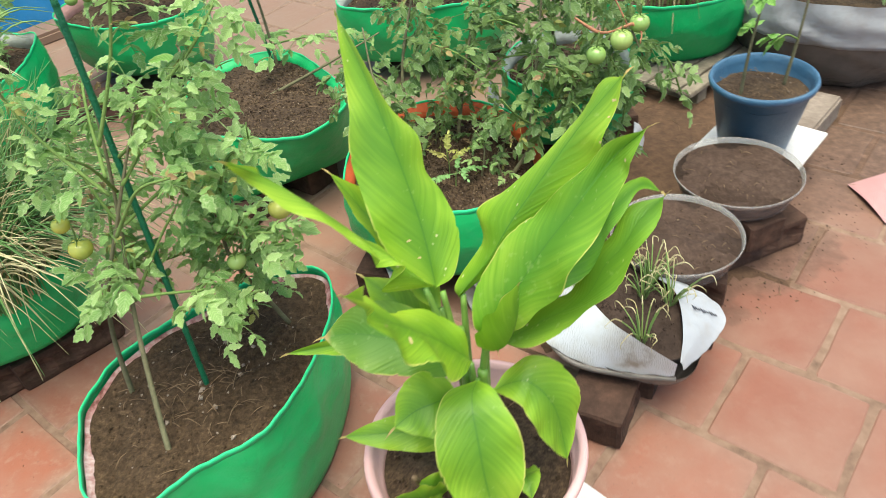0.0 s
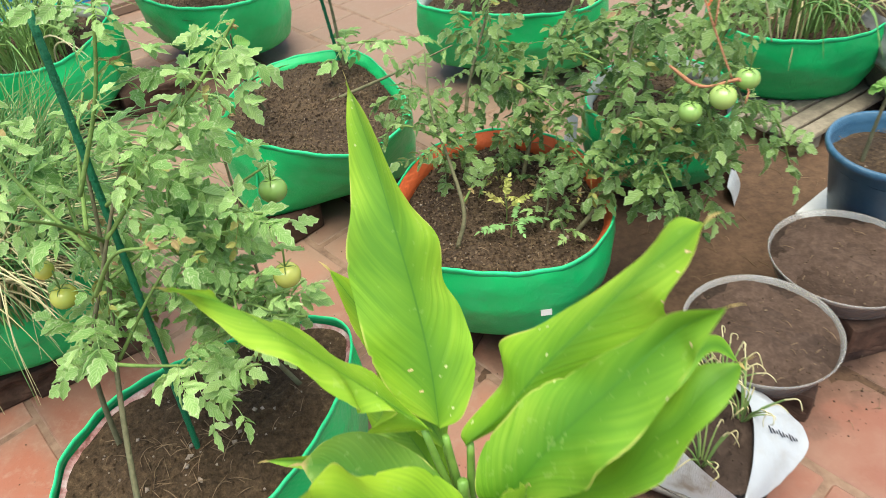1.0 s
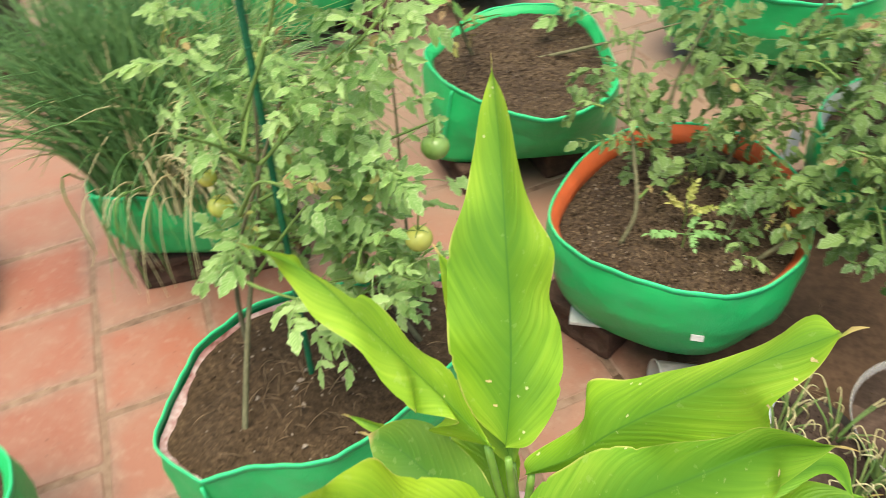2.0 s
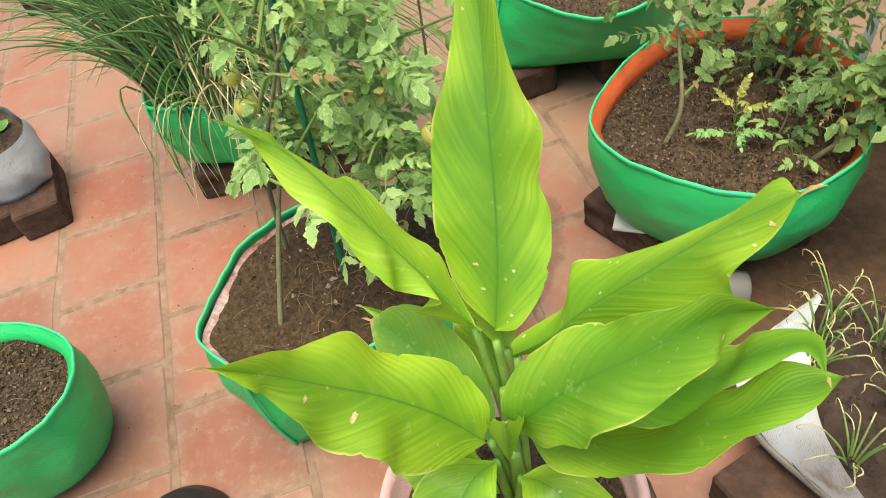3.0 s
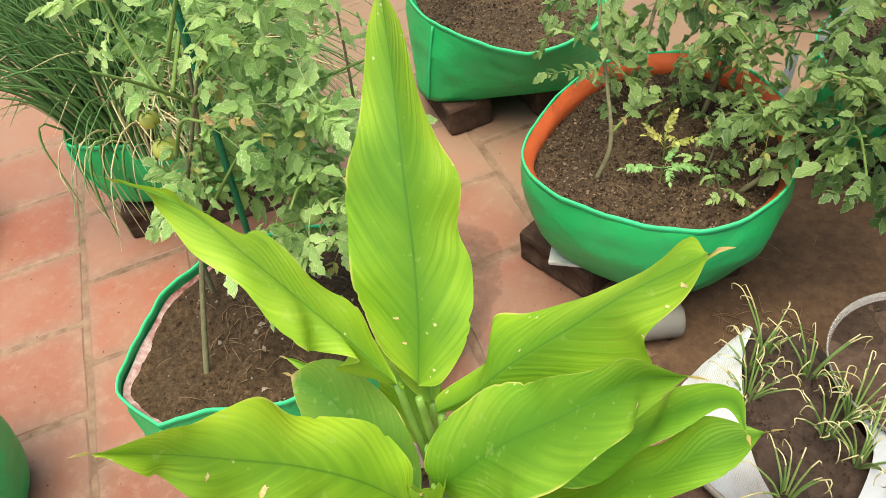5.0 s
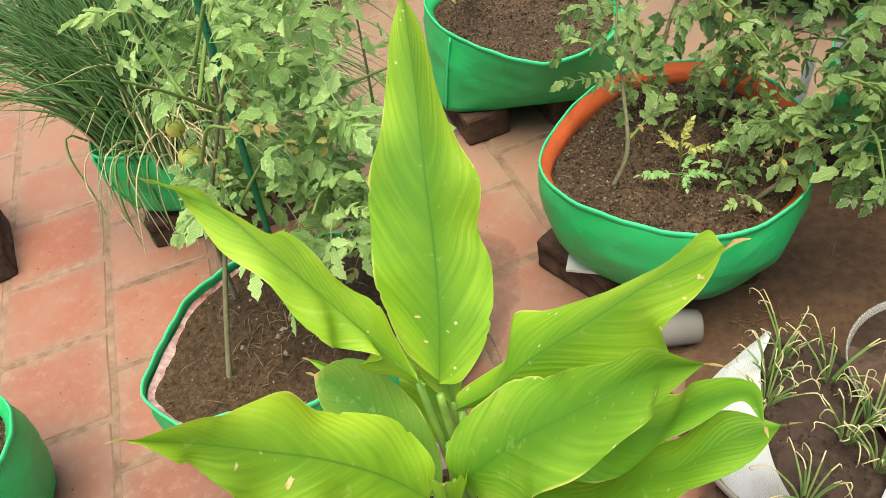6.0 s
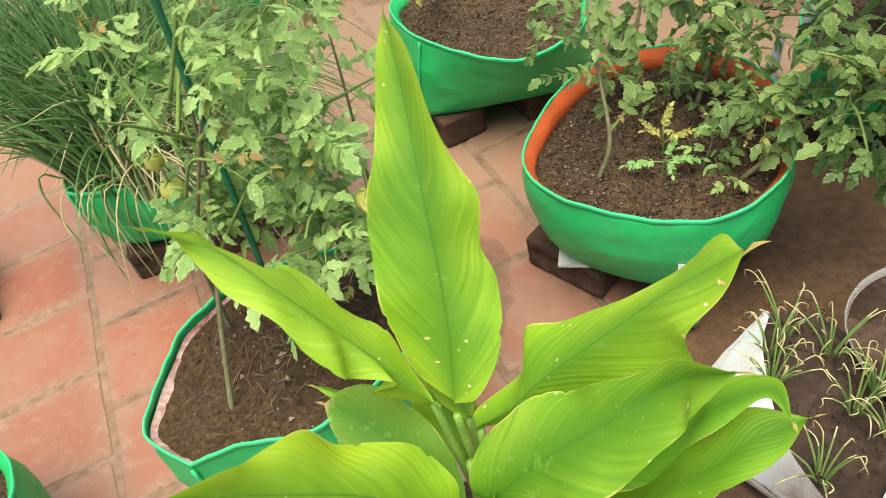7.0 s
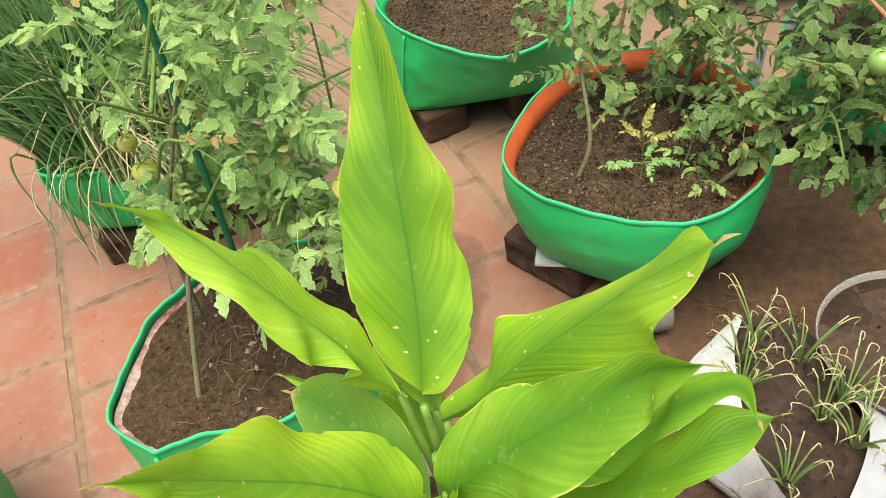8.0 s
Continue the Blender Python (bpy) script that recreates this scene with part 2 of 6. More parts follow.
def mat_tile():
    M = Mat("terracotta_tile", 0.62, 0.35)
    geo = M.t.nodes.new("ShaderNodeNewGeometry").outputs["Position"]
    base = M.ramp(M.rand(), [(0.0, (0.185, 0.066, 0.042)), (0.35, (0.265, 0.097, 0.060)), (0.7, (0.225, 0.094, 0.063)), (1.0, (0.295, 0.127, 0.082))])
    cloud = M.noise(5.5, 7, 0.6, geo)
    c = M.mix(M.ramp(cloud, [(0.42, 0.0), (0.72, 0.75)]), base, (0.25, 0.155, 0.112))
    worn = M.noise(38, 8, 0.7, geo)
    c = M.mix(M.ramp(worn, [(0.52, 0.0), (0.75, 0.55)]), c, (0.31, 0.21, 0.16))
    c = M.mix(M.ramp(M.noise(150, 3, 0.6, geo), [(0.62, 0.0), (0.72, 0.5)]), c, (0.14, 0.07, 0.05))
    # cement and dust smeared over the edges
    edge = M.math('ADD', from_edge(M, geo), M.math('MULTIPLY', M.math('SUBTRACT', M.noise(13, 7, 0.68, geo), 0.5), 0.30))
    c = M.mix(M.ramp(edge, [(0.0, 0.85), (0.05, 0.5), (0.17, 0.0)]), c, M.ramp(worn, [(0.35, (0.165, 0.098, 0.070)), (0.65, (0.27, 0.185, 0.138))]))
    spill = spilt(M, geo)
    sep = M.t.nodes.new("ShaderNodeSeparateXYZ")
    M.link(geo, sep.inputs[0])
    # tiles wash out to a grey-brown farther back
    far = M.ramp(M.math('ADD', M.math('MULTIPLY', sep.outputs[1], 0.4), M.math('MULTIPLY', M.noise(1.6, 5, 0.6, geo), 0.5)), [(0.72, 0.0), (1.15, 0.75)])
    # tiles get darker and browner towards +x
    right_tone = M.ramp(M.math('ADD', M.math('MULTIPLY', sep.outputs[0], 0.5), M.math('MULTIPLY', M.noise(2.6, 6, 0.62, geo), 0.6)), [(0.42, 0.0), (0.62, 0.7)])
    c = M.mix(right_tone, c, M.ramp(cloud, [(0.35, (0.185, 0.075, 0.050)), (0.7, (0.225, 0.120, 0.086))]))
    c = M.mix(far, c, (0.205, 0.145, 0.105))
    M.color(M.mix(spill, c, M.ramp(M.noise(45, 7, 0.65, geo), SPILL_TONES)))
    M.link(M.ramp(worn, [(0.3, 0.45), (0.8, 0.75)]), M.b.inputs["Roughness"])
    return M.bump(M.math('ADD', worn, M.math('MULTIPLY', cloud, 0.8)), 0.25, 0.004).m


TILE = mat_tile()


def mat_joint():
    M = Mat("cement_joint", 0.9, 0.2)
    geo = M.t.nodes.new("ShaderNodeNewGeometry").outputs["Position"]
    n1, n2 = M.noise(32, 8, 0.65, geo), M.noise(4, 4, 0.6, geo)
    c = M.ramp(M.math('ADD', M.math('MULTIPLY', n1, 0.6), M.math('MULTIPLY', n2, 0.4)), [(0.32, (0.10, 0.062, 0.044)), (0.5, (0.20, 0.128, 0.090)), (0.72, (0.28, 0.195, 0.145))])
    M.color(M.mix(spilt(M, geo), c, M.ramp(M.noise(45, 7, 0.65, geo), SPILL_TONES)))
    return M.bump(n1, 0.4, 0.005).m


MORTAR = mat_joint()
STRIPED_SACK = Mat("white_sack_with_dark_print_lines", 0.45)
_w = STRIPED_SACK.node("ShaderNodeTexWave", Scale=130.0, Distortion=7.0)
STRIPED_SACK.link(STRIPED_SACK.co, _w.inputs["Vector"])
_m = STRIPED_SACK.math('MULTIPLY', STRIPED_SACK.ramp(_w.outputs["Fac"], [(0.06, 0.36), (0.22, 0.0)]), STRIPED_SACK.ramp(STRIPED_SACK.noise(11, 3), [(0.42, 0.0), (0.55, 1.0)]))
_c = STRIPED_SACK.ramp(STRIPED_SACK.noise(13, 5, 0.6), [(0.42, (0.58, 0.61, 0.66)), (0.60, (0.50, 0.50, 0.50)), (0.71, (0.28, 0.24, 0.20))])
STRIPED_SACK.color(STRIPED_SACK.mix(_m, _c, (0.10, 0.10, 0.12)))
STRIPED_SACK = STRIPED_SACK.bump(STRIPED_SACK.noise(24, 4), 0.3, 0.005).m
BLUE_PAINT = mat_fabric("blue_wall_paint", (0.025, 0.235, 0.52), (0.10, 0.25, 0.45), 0.7)
BLUE_PLASTIC = mat_fabric("blue_bucket_plastic", (0.042, 0.115, 0.205), (0.13, 0.19, 0.26), 0.38, 0.4)
PINK_PLASTIC = mat_fabric("pale_pink_plastic", (0.62, 0.38, 0.37), (0.45, 0.30, 0.27), 0.4, 0.3)
BLACK_PLASTIC = mat_fabric("black_plastic", (0.012, 0.012, 0.014), (0.05, 0.045, 0.04), 0.45)
SACK_WHITE = mat_fabric("white_woven_sack", (0.40, 0.42, 0.455), (0.29, 0.26, 0.23), 0.45, 0.65)
SACK_GREY = mat_fabric("grubby_sack", (0.30, 0.305, 0.32), (0.20, 0.17, 0.15), 0.5, 0.8)
SACK_CLEAR = mat_fabric("dusty_plastic_sheet", (0.13, 0.115, 0.105), (0.20, 0.165, 0.14), 0.25, 0.6)
WHITE_TILE = mat_fabric("white_glazed_tile", (0.74, 0.72, 0.69), (0.40, 0.33, 0.27), 0.3, 0.4)
SLAB = mat_speckle("cement_slab", [(0.3, (0.12, 0.09, 0.07)), (0.55, (0.24, 0.195, 0.16)), (0.8, (0.38, 0.33, 0.28))], 30)
PAPER_PINK = mat_fabric("pink_plastic_sheet", (0.46, 0.245, 0.235), (0.40, 0.27, 0.25), 0.5, 0.3)
INK = Mat("black_print", 0.5).color((0.02, 0.02, 0.03)).m
ROPE = mat_speckle("orange_string", [(0.3, (0.27, 0.115, 0.06)), (0.7, (0.46, 0.22, 0.13))], 90)
WHITE_BIT = mat_speckle("pale_pebble", [(0.3, (0.16, 0.115, 0.085)), (0.7, (0.36, 0.30, 0.245))], 80)
DRY = mat_speckle("dry_plant_litter", [(0.3, (0.10, 0.065, 0.04)), (0.6, (0.24, 0.165, 0.10)), (0.85, (0.46, 0.38, 0.27))], 50)


def mat_clear(name, tint, rough, clear):
    M = Mat(name, rough, 0.5)
    M.b.inputs["Alpha"].default_value = clear
    M.color(M.mix(M.ramp(M.noise(16, 6, 0.65), [(0.4, 0.0), (0.75, 0.8)]), tint, (0.42, 0.36, 0.31)))
    return M.m


CLEAR = mat_clear("cloudy_clear_plastic", (0.42, 0.41, 0.40), 0.25, 0.38)
CUP = mat_clear("frosted_cup_plastic", (0.30, 0.30, 0.29), 0.4, 0.62)


def mat_turmeric(name, yellowness, scorch=0.965, deep=0.0):
    """yellowness: above 0 brighter and yellow from the margins, below 0 darker, as in shade; scorch: where the dry end
    begins; deep: share of dark green, also for shade.
    """
    M = Mat(name, 0.45, 0.40)
    uv = M.uv()
    sep = M.t.nodes.new("ShaderNodeSeparateXYZ")
    M.link(uv, sep.inputs[0])
    across = M.math('ABSOLUTE', M.math('SUBTRACT', M.math('MULTIPLY', sep.outputs[0], 2.0), 1.0))
    # side veins sweep forward from the midrib
    phase = M.math('SUBTRACT', M.math('MULTIPLY', sep.outputs[1], 1.0), M.math('MULTIPLY', M.math('POWER', across, 1.15), 0.27))
    phase = M.math('ADD', phase, M.math('MULTIPLY', M.noise(14, 2), 0.003))
    flow = M.t.nodes.new("ShaderNodeCombineXYZ")
    M.link(M.math('MULTIPLY', phase, 34.0), flow.inputs[0])
    M.link(M.math('ADD', M.math('MULTIPLY', sep.outputs[0], 1.6), M.math('MULTIPLY', M.rand(), 40.0)), flow.inputs[1])
    coarse = M.noise(1.0, 2.0, 0.5, flow.outputs[0])
    flow2 = M.t.nodes.new("ShaderNodeCombineXYZ")
    M.link(M.math('MULTIPLY', phase, 120.0), flow2.inputs[0])
    M.link(M.math('MULTIPLY', sep.outputs[0], 3.0), flow2.inputs[1])
    fine = M.noise(1.0, 2.0, 0.5, flow2.outputs[0])
    ridge = M.math('ADD', M.math('MULTIPLY', coarse, 1.2), M.math('MULTIPLY', fine, 0.22))
    tone = M.noise(9, 3, 0.5)
    stripes = M.ramp(M.math('ADD', M.math('MULTIPLY', M.math('ADD', M.math('MULTIPLY', coarse, 0.36), M.math('MULTIPLY', fine, 0.10)), 0.72), M.math('MULTIPLY', tone, 0.55)), [(0.31, (0.122 + 0.03 * yellowness, 0.285 + 0.02 * yellowness, 0.020)), (0.44, (0.245 + 0.055 * yellowness, 0.455 + 0.045 * yellowness, 0.030)), (0.57, (0.40 + 0.06 * yellowness, 0.60 + 0.04 * yellowness, 0.055))])
    yellow = M.math('MULTIPLY', M.ramp(across, [(0.45 - 0.3 * yellowness, 0.0), (1.0, 1.0)]), M.ramp(M.noise(5, 3), [(0.45 - 0.12 * yellowness, 0.0), (0.75 - 0.1 * yellowness, 0.6 + 0.15 * yellowness)]))
    c = M.mix(yellow, stripes, (0.42, 0.51, 0.03))
    c = M.mix(deep, c, (0.085, 0.20, 0.025))
    # darker towards the midrib: its own tone plus the fold's shade painted in
    c = M.mix(M.ramp(across, [(0.0, min(1.0, 0.78 - 0.25 * yellowness)), (0.25, 0.55 - 0.25 * yellowness), (0.78, 0.0)]), c, (0.075, 0.225, 0.018))
    c = M.mix(M.ramp(across, [(0.010, 0.85), (0.026, 0.0)]), c, (0.06, 0.185, 0.02))
    # pale specks, small holes' scars and a dry margin
    speck = M.node("ShaderNodeTexVoronoi", Scale=90.0)
    M.link(M.co, speck.inputs["Vector"])
    scar = M.math('MULTIPLY', M.ramp(M.math('ADD', speck.outputs["Distance"], M.math('MULTIPLY', M.noise(170, 4, 0.7), 0.75)), [(0.44, 1.0), (0.50, 0.0)]), M.ramp(M.noise(17, 2), [(0.58, 0.0), (0.62, 0.9)]))
    dew = M.math('MULTIPLY', M.ramp(M.math('ADD', M.noise(95, 3, 0.6), M.math('MULTIPLY', M.noise(9, 2), 0.35)), [(0.82, 0.0), (0.86, 0.16)]), 1.0)
    c = M.mix(dew, c, (0.50, 0.62, 0.22))
    c = M.mix(scar, c, (0.66, 0.66, 0.34))
    edge = M.math('MULTIPLY', M.ramp(across, [(0.955, 0.0), (0.99, 1.0)]), M.ramp(M.noise(20, 3), [(0.46, 0.0), (0.60, 0.9)]))
    c = M.mix(edge, c, (0.62, 0.60, 0.16))
    c = M.mix(M.ramp(M.math('ADD', sep.outputs[1], M.math('MULTIPLY', M.noise(60, 3), 0.03 + 0.9 * (0.965 - scorch))), [(scorch, 0.0), (0.35 * scorch + 0.65, 0.9)]), c, (0.52, 0.36, 0.15))
    M.color(c)
    rib = M.math('SINE', M.math('ADD', M.math('MULTIPLY', phase, 150.0), M.math('MULTIPLY', coarse, 3.0)))
    M.bump(M.math('ADD', M.math('MULTIPLY', rib, 0.06), M.math('ADD', M.math('MULTIPLY', ridge, 0.5), M.math('MULTIPLY', M.noise(22, 3), 0.75))), 0.38, 0.0024)
    return M.thin(M.mix(0.4, c, (0.34, 0.52, 0.02)), 0.36).m


SCAR = mat_speckle("dry_leaf_scar", [(0.3, (0.36, 0.27, 0.10)), (0.55, (0.56, 0.47, 0.22)), (0.8, (0.66, 0.60, 0.36))], 140, 0.8, 0.3)
LEAF_BIG = mat_turmeric("turmeric_leaf", 0.0)
# darker copy for the lower right-hand blades; part of their shade is in it
LEAF_DARKER = mat_turmeric("darker_turmeric_leaf", -0.9, deep=0.16)
LEAF_OLD = mat_turmeric("yellowing_turmeric_leaf", 0.45)
# scorched end; the dark green also puts in the shade of higher leaves
LEAF_LOW = mat_turmeric("scorched_shaded_turmeric_leaf", -0.6, 0.93, 0.68)
STALK = Mat("turmeric_stalk", 0.45)
STALK.color(STALK.ramp(STALK.noise(30, 3), [(0.3, (0.09, 0.21, 0.03)), (0.7, (0.20, 0.34, 0.06))]))
STALK = STALK.m


def mat_foliage(name, stops, pale, pale_at=0.62, lit=0.22, rough=0.55, veins=False):
    M = Mat(name, rough, 0.35)
    c = M.ramp(M.math('ADD', M.math('MULTIPLY', M.rand(), 0.55), M.math('ADD', M.math('MULTIPLY', M.island(), 0.25), M.math('MULTIPLY', M.noise(25, 3), 0.2))), stops)
    if veins:
        sep = M.t.nodes.new("ShaderNodeSeparateXYZ")
        M.link(M.uv(), sep.inputs[0])
        e = M.math('ABSOLUTE', M.math('SUBTRACT', M.math('MULTIPLY', sep.outputs[0], 2.0), 1.0))
        rib = M.math('SINE', M.math('MULTIPLY', M.math('SUBTRACT', sep.outputs[1], M.math('MULTIPLY', e, 0.30)), 44.0))
        vein = M.math('MAXIMUM', M.ramp(rib, [(0.80, 0.0), (0.97, 1.0)]), M.ramp(e, [(0.03, 1.0), (0.09, 0.0)]))
        shade = M.ramp(rib, [(0.0, 1.0), (0.6, 0.0)])
        c = M.mix(M.math('MULTIPLY', shade, 0.20), c, (0.04, 0.095, 0.025))
        c = M.mix(M.math('MULTIPLY', vein, 0.20), c, pale)
        # a bleached margin, broader here and there, and a few silvery blotches
        margin = M.math('MULTIPLY', M.ramp(e, [(0.72, 0.0), (0.97, 0.65)]), M.ramp(M.noise(40, 3), [(0.38, 0.1), (0.6, 1.0)]))
        c = M.mix(margin, c, pale)
        c = M.mix(M.ramp(M.noise(90, 3, 0.6, distort=1.5), [(pale_at - 0.03, 0.0), (pale_at + 0.05, 0.6)]), c, pale)
        M.bump(M.math('SUBTRACT', M.math('MULTIPLY', shade, 0.6), vein), 0.42, 0.0010)
    else:
        c = M.mix(M.ramp(M.noise(150, 4, 0.65, distort=1.2), [(pale_at, 0.0), (pale_at + 0.06, 0.7)]), c, pale)
        M.bump(M.noise(220, 3), 0.3, 0.0012)
    M.color(c)
    return M.thin(c, lit).m


TOMATO_LEAF = mat_foliage("tomato_leaf", [(0.1, (0.14, 0.30, 0.070)), (0.35, (0.265, 0.47, 0.125)), (0.65, (0.37, 0.58, 0.18)), (0.9, (0.50, 0.69, 0.26))], (0.64, 0.71, 0.42), 0.61, 0.44, 0.44, True)
# greyer leaf for the right-hand plants, darkened for the shade inside them
DULL_LEAF = mat_foliage("dull_tomato_leaf", [(0.1, (0.075, 0.155, 0.038)), (0.35, (0.145, 0.26, 0.062)), (0.65, (0.225, 0.35, 0.092)), (0.9, (0.33, 0.46, 0.155))], (0.45, 0.53, 0.33), 0.62, 0.42, 0.45, True)
YELLOW_LEAF = mat_foliage("yellowing_leaf", [(0.1, (0.24, 0.27, 0.05)), (0.45, (0.36, 0.36, 0.09)), (0.65, (0.30, 0.18, 0.085)), (0.9, (0.22, 0.12, 0.065))], (0.5, 0.42, 0.2), 0.6, veins=True)
FERN_LEAF = mat_foliage("young_compound_leaf", [(0.1, (0.16, 0.32, 0.10)), (0.9, (0.27, 0.45, 0.17))], (0.4, 0.5, 0.3), 0.7)
FERN_YELLOW = mat_foliage("yellowing_compound_leaf", [(0.1, (0.24, 0.28, 0.06)), (0.6, (0.38, 0.39, 0.11)), (0.9, (0.46, 0.40, 0.14))], (0.5, 0.5, 0.25), 0.7)
BROAD_LEAF = mat_foliage("young_broad_leaf", [(0.1, (0.11, 0.29, 0.05)), (0.9, (0.23, 0.44, 0.08))], (0.36, 0.46, 0.2), 0.72, veins=True)
ONION_LEAF = mat_foliage("onion_seedling_leaf", [(0.1, (0.13, 0.24, 0.075)), (0.5, (0.21, 0.33, 0.10)), (0.9, (0.34, 0.42, 0.15))], (0.5, 0.5, 0.3), 0.68, 0.2, 0.45)
CHIVE = mat_foliage("chive_blade", [(0.1, (0.085, 0.19, 0.065)), (0.5, (0.15, 0.29, 0.085)), (0.9, (0.30, 0.45, 0.13))], (0.34, 0.42, 0.2), 0.72, 0.2, 0.42)
STRAW = mat_foliage("dry_blade", [(0.1, (0.34, 0.28, 0.13)), (0.5, (0.50, 0.45, 0.24)), (0.9, (0.62, 0.57, 0.35))], (0.55, 0.5, 0.3), 0.7, 0.12)
STEM = mat_speckle("tomato_stem", [(0.3, (0.085, 0.085, 0.048)), (0.55, (0.17, 0.16, 0.09)), (0.8, (0.27, 0.25, 0.16))], 60)
VINE = mat_speckle("green_vine", [(0.3, (0.09, 0.16, 0.04)), (0.7, (0.19, 0.28, 0.08))], 60)
STAKE_GREEN = mat_speckle("dark_green_coated_stake", [(0.3, (0.008, 0.085, 0.038)), (0.7, (0.02, 0.15, 0.07))], 120, 0.45)
FRUIT = Mat("green_tomato_skin", 0.22)
FRUIT.color(FRUIT.ramp(FRUIT.rand(), [(0.0, (0.20, 0.33, 0.08)), (0.75, (0.29, 0.41, 0.12)), (1.0, (0.46, 0.43, 0.09))]))
FRUIT = FRUIT.m
FRUIT_TURNING = Mat("turning_tomato_skin", 0.25)
FRUIT_TURNING.color(FRUIT_TURNING.ramp(FRUIT_TURNING.noise(22, 2), [(0.35, (0.30, 0.37, 0.07)), (0.65, (0.50, 0.46, 0.08))]))
FRUIT_TURNING = FRUIT_TURNING.m

# ---- setting ----
terrace = tagged(new("ground", mesh_of("ground", [(-16, -14, -0.0016), (16, -14, -0.0016), (16, 18, -0.0016), (-16, 18, -0.0016)], [(0, 1, 2, 3)], MORTAR, False)),
                 "cement bed of a tiled roof terrace", "floor", kind="structure")



def tile_mesh(seed):
    """A clay tile with chipped, rounded edges."""
    r = random.Random(seed)
    h = PITCH / 2 - 0.0055
    ring = []
    for (ax, ay), (bx, by) in (((-1, -1), (1, -1)), ((1, -1), (1, 1)), ((1, 1), (-1, 1)), ((-1, 1), (-1, -1))):
        for k in range(4):
            s = 0.02 + 0.32 * k
            ring.append((h * (ax + (bx - ax) * s) + r.uniform(-0.0022, 0.0022), h * (ay + (by - ay) * s) + r.uniform(-0.0022, 0.0022)))
    n = len(ring)
    v = [(x * 1.01, y * 1.01, -0.012) for x, y in ring] + [(x, y, -0.003) for x, y in ring] + [(x * 0.965, y * 0.965, r.uniform(-0.0006, 0.0004)) for x, y in ring]
    f = [(j * n + i, j * n + (i + 1) % n, (j + 1) * n + (i + 1) % n, (j + 1) * n + i) for j in range(2) for i in range(n)]
    f.append(tuple(2 * n + i for i in range(n)))
    return v, f


def lay_tiles():
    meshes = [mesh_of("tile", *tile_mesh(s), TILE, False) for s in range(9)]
    rest = []
    turn = math.atan2(ALONG.y, ALONG.x)
    for k in range(-40, 40):
        for j in range(-40, 40):
            u = PHASE + PITCH * (j + 0.5 + 0.5 * (k % 2))
            w = LINE + PITCH * (k + 0.5)
            p = ALONG * u + ACROSS * w
            near = -2.0 < p.x < 1.35 and 0.2 < p.y < 3.1
            near = near and p.y < 2.0 + 0.45 * (p.x + 2.6) and p.y > 0.2 - 0.5 * (p.x + 0.3)
            lift = rnd.uniform(-0.0003, 0.0009)
            m = Matrix.Translation((p.x, p.y, lift)) @ Matrix.Rotation(turn + math.pi / 2 * rnd.randrange(4) + rnd.uniform(-0.008, 0.008), 4, 'Z')
            if near:
                ob = new("tile", meshes[rnd.randrange(9)])
                ob.matrix_basis = m
                ob.parent = terrace
            elif abs(p.x) < 4.5 and -2.5 < p.y < 5.5:
                v, f = tile_mesh(rnd.randrange(9))
                rest.append(([tuple(m @ Vector(q)) for q in v], f))
    ob = new("tiles", mesh_of("tiles", *join(*rest), TILE, False))
    ob.parent = terrace
    tagged(ob, kind="stuff")


# blue parapet with a terracotta kerb at its foot
WALL_TURN = 42.0
wall_dir = Vector((math.cos(radians(WALL_TURN)), math.sin(radians(WALL_TURN)), 0))
wc = Vector((-1.56, 3.16, 0)) + Vector((-wall_dir.y, wall_dir.x, 0)) * 0.1
wall_back = part("wall_back", block(wc.x, wc.y, -0.012, 9.0, 0.2, 0.95, WALL_TURN, 0.01), BLUE_PAINT, terrace)
wall_back.parent = None
wall_back.matrix_parent_inverse = Matrix()
tagged(wall_back, "bright blue painted low terrace wall", "wall", kind="structure")
kc = Vector((-1.56, 3.16, 0)) - Vector((-wall_dir.y, wall_dir.x, 0)) * 0.075
kerb = part("trim", block(kc.x, kc.y, -0.008, 9.0, 0.15, 0.05, WALL_TURN, 0.012), TILE, terrace)
kerb.parent = None
kerb.matrix_parent_inverse = Matrix()
tagged(kerb, "terracotta kerb along the blue wall", "kerb", kind="structure")


# ---- bricks and slabs that carry the planters ----
def brick_mesh(size, seed):
    """A worn brick: rough faces, rounded arrises, three shallow hollows in each long side."""
    bm = bmesh.new()
    bmesh.ops.create_cube(bm, size=1)
    bmesh.ops.subdivide_edges(bm, edges=bm.edges[:], cuts=11, use_grid_fill=True)
    for v in bm.verts:
        e = [abs(abs(k) - 0.5) < 1e-4 for k in v.co]
        p = Vector((v.co.x * size[0], v.co.y * size[1], v.co.z * size[2]))
        if sum(e) > 1:
            p *= 1 - 0.014 * sum(e) - 0.02 * max(0, noise.noise(p * 40 + Vector((seed, 0, 0))))
        if e[1] and not e[2]:
            for hx in (-0.3, 0.0, 0.3):
                d = math.hypot((v.co.x - hx) * 3.2, v.co.z * 1.5)
                if d < 0.45:
                    p.y *= 1 - 0.20 * (1 - d / 0.45) ** 0.5
        p += Vector((noise.noise(p * 60 + Vector((0, seed, 0))), noise.noise(p * 60 + Vector((9, seed, 0))), noise.noise(p * 60 + Vector((0, seed, 7))))) * 0.0016
        v.co = p + Vector((0, 0, size[2] / 2))
    me = bpy.data.meshes.new("brick")
    bm.to_mesh(me)
    bm.free()
    me.materials.append(BRICK)
    return me


BRICK_MESHES = {}


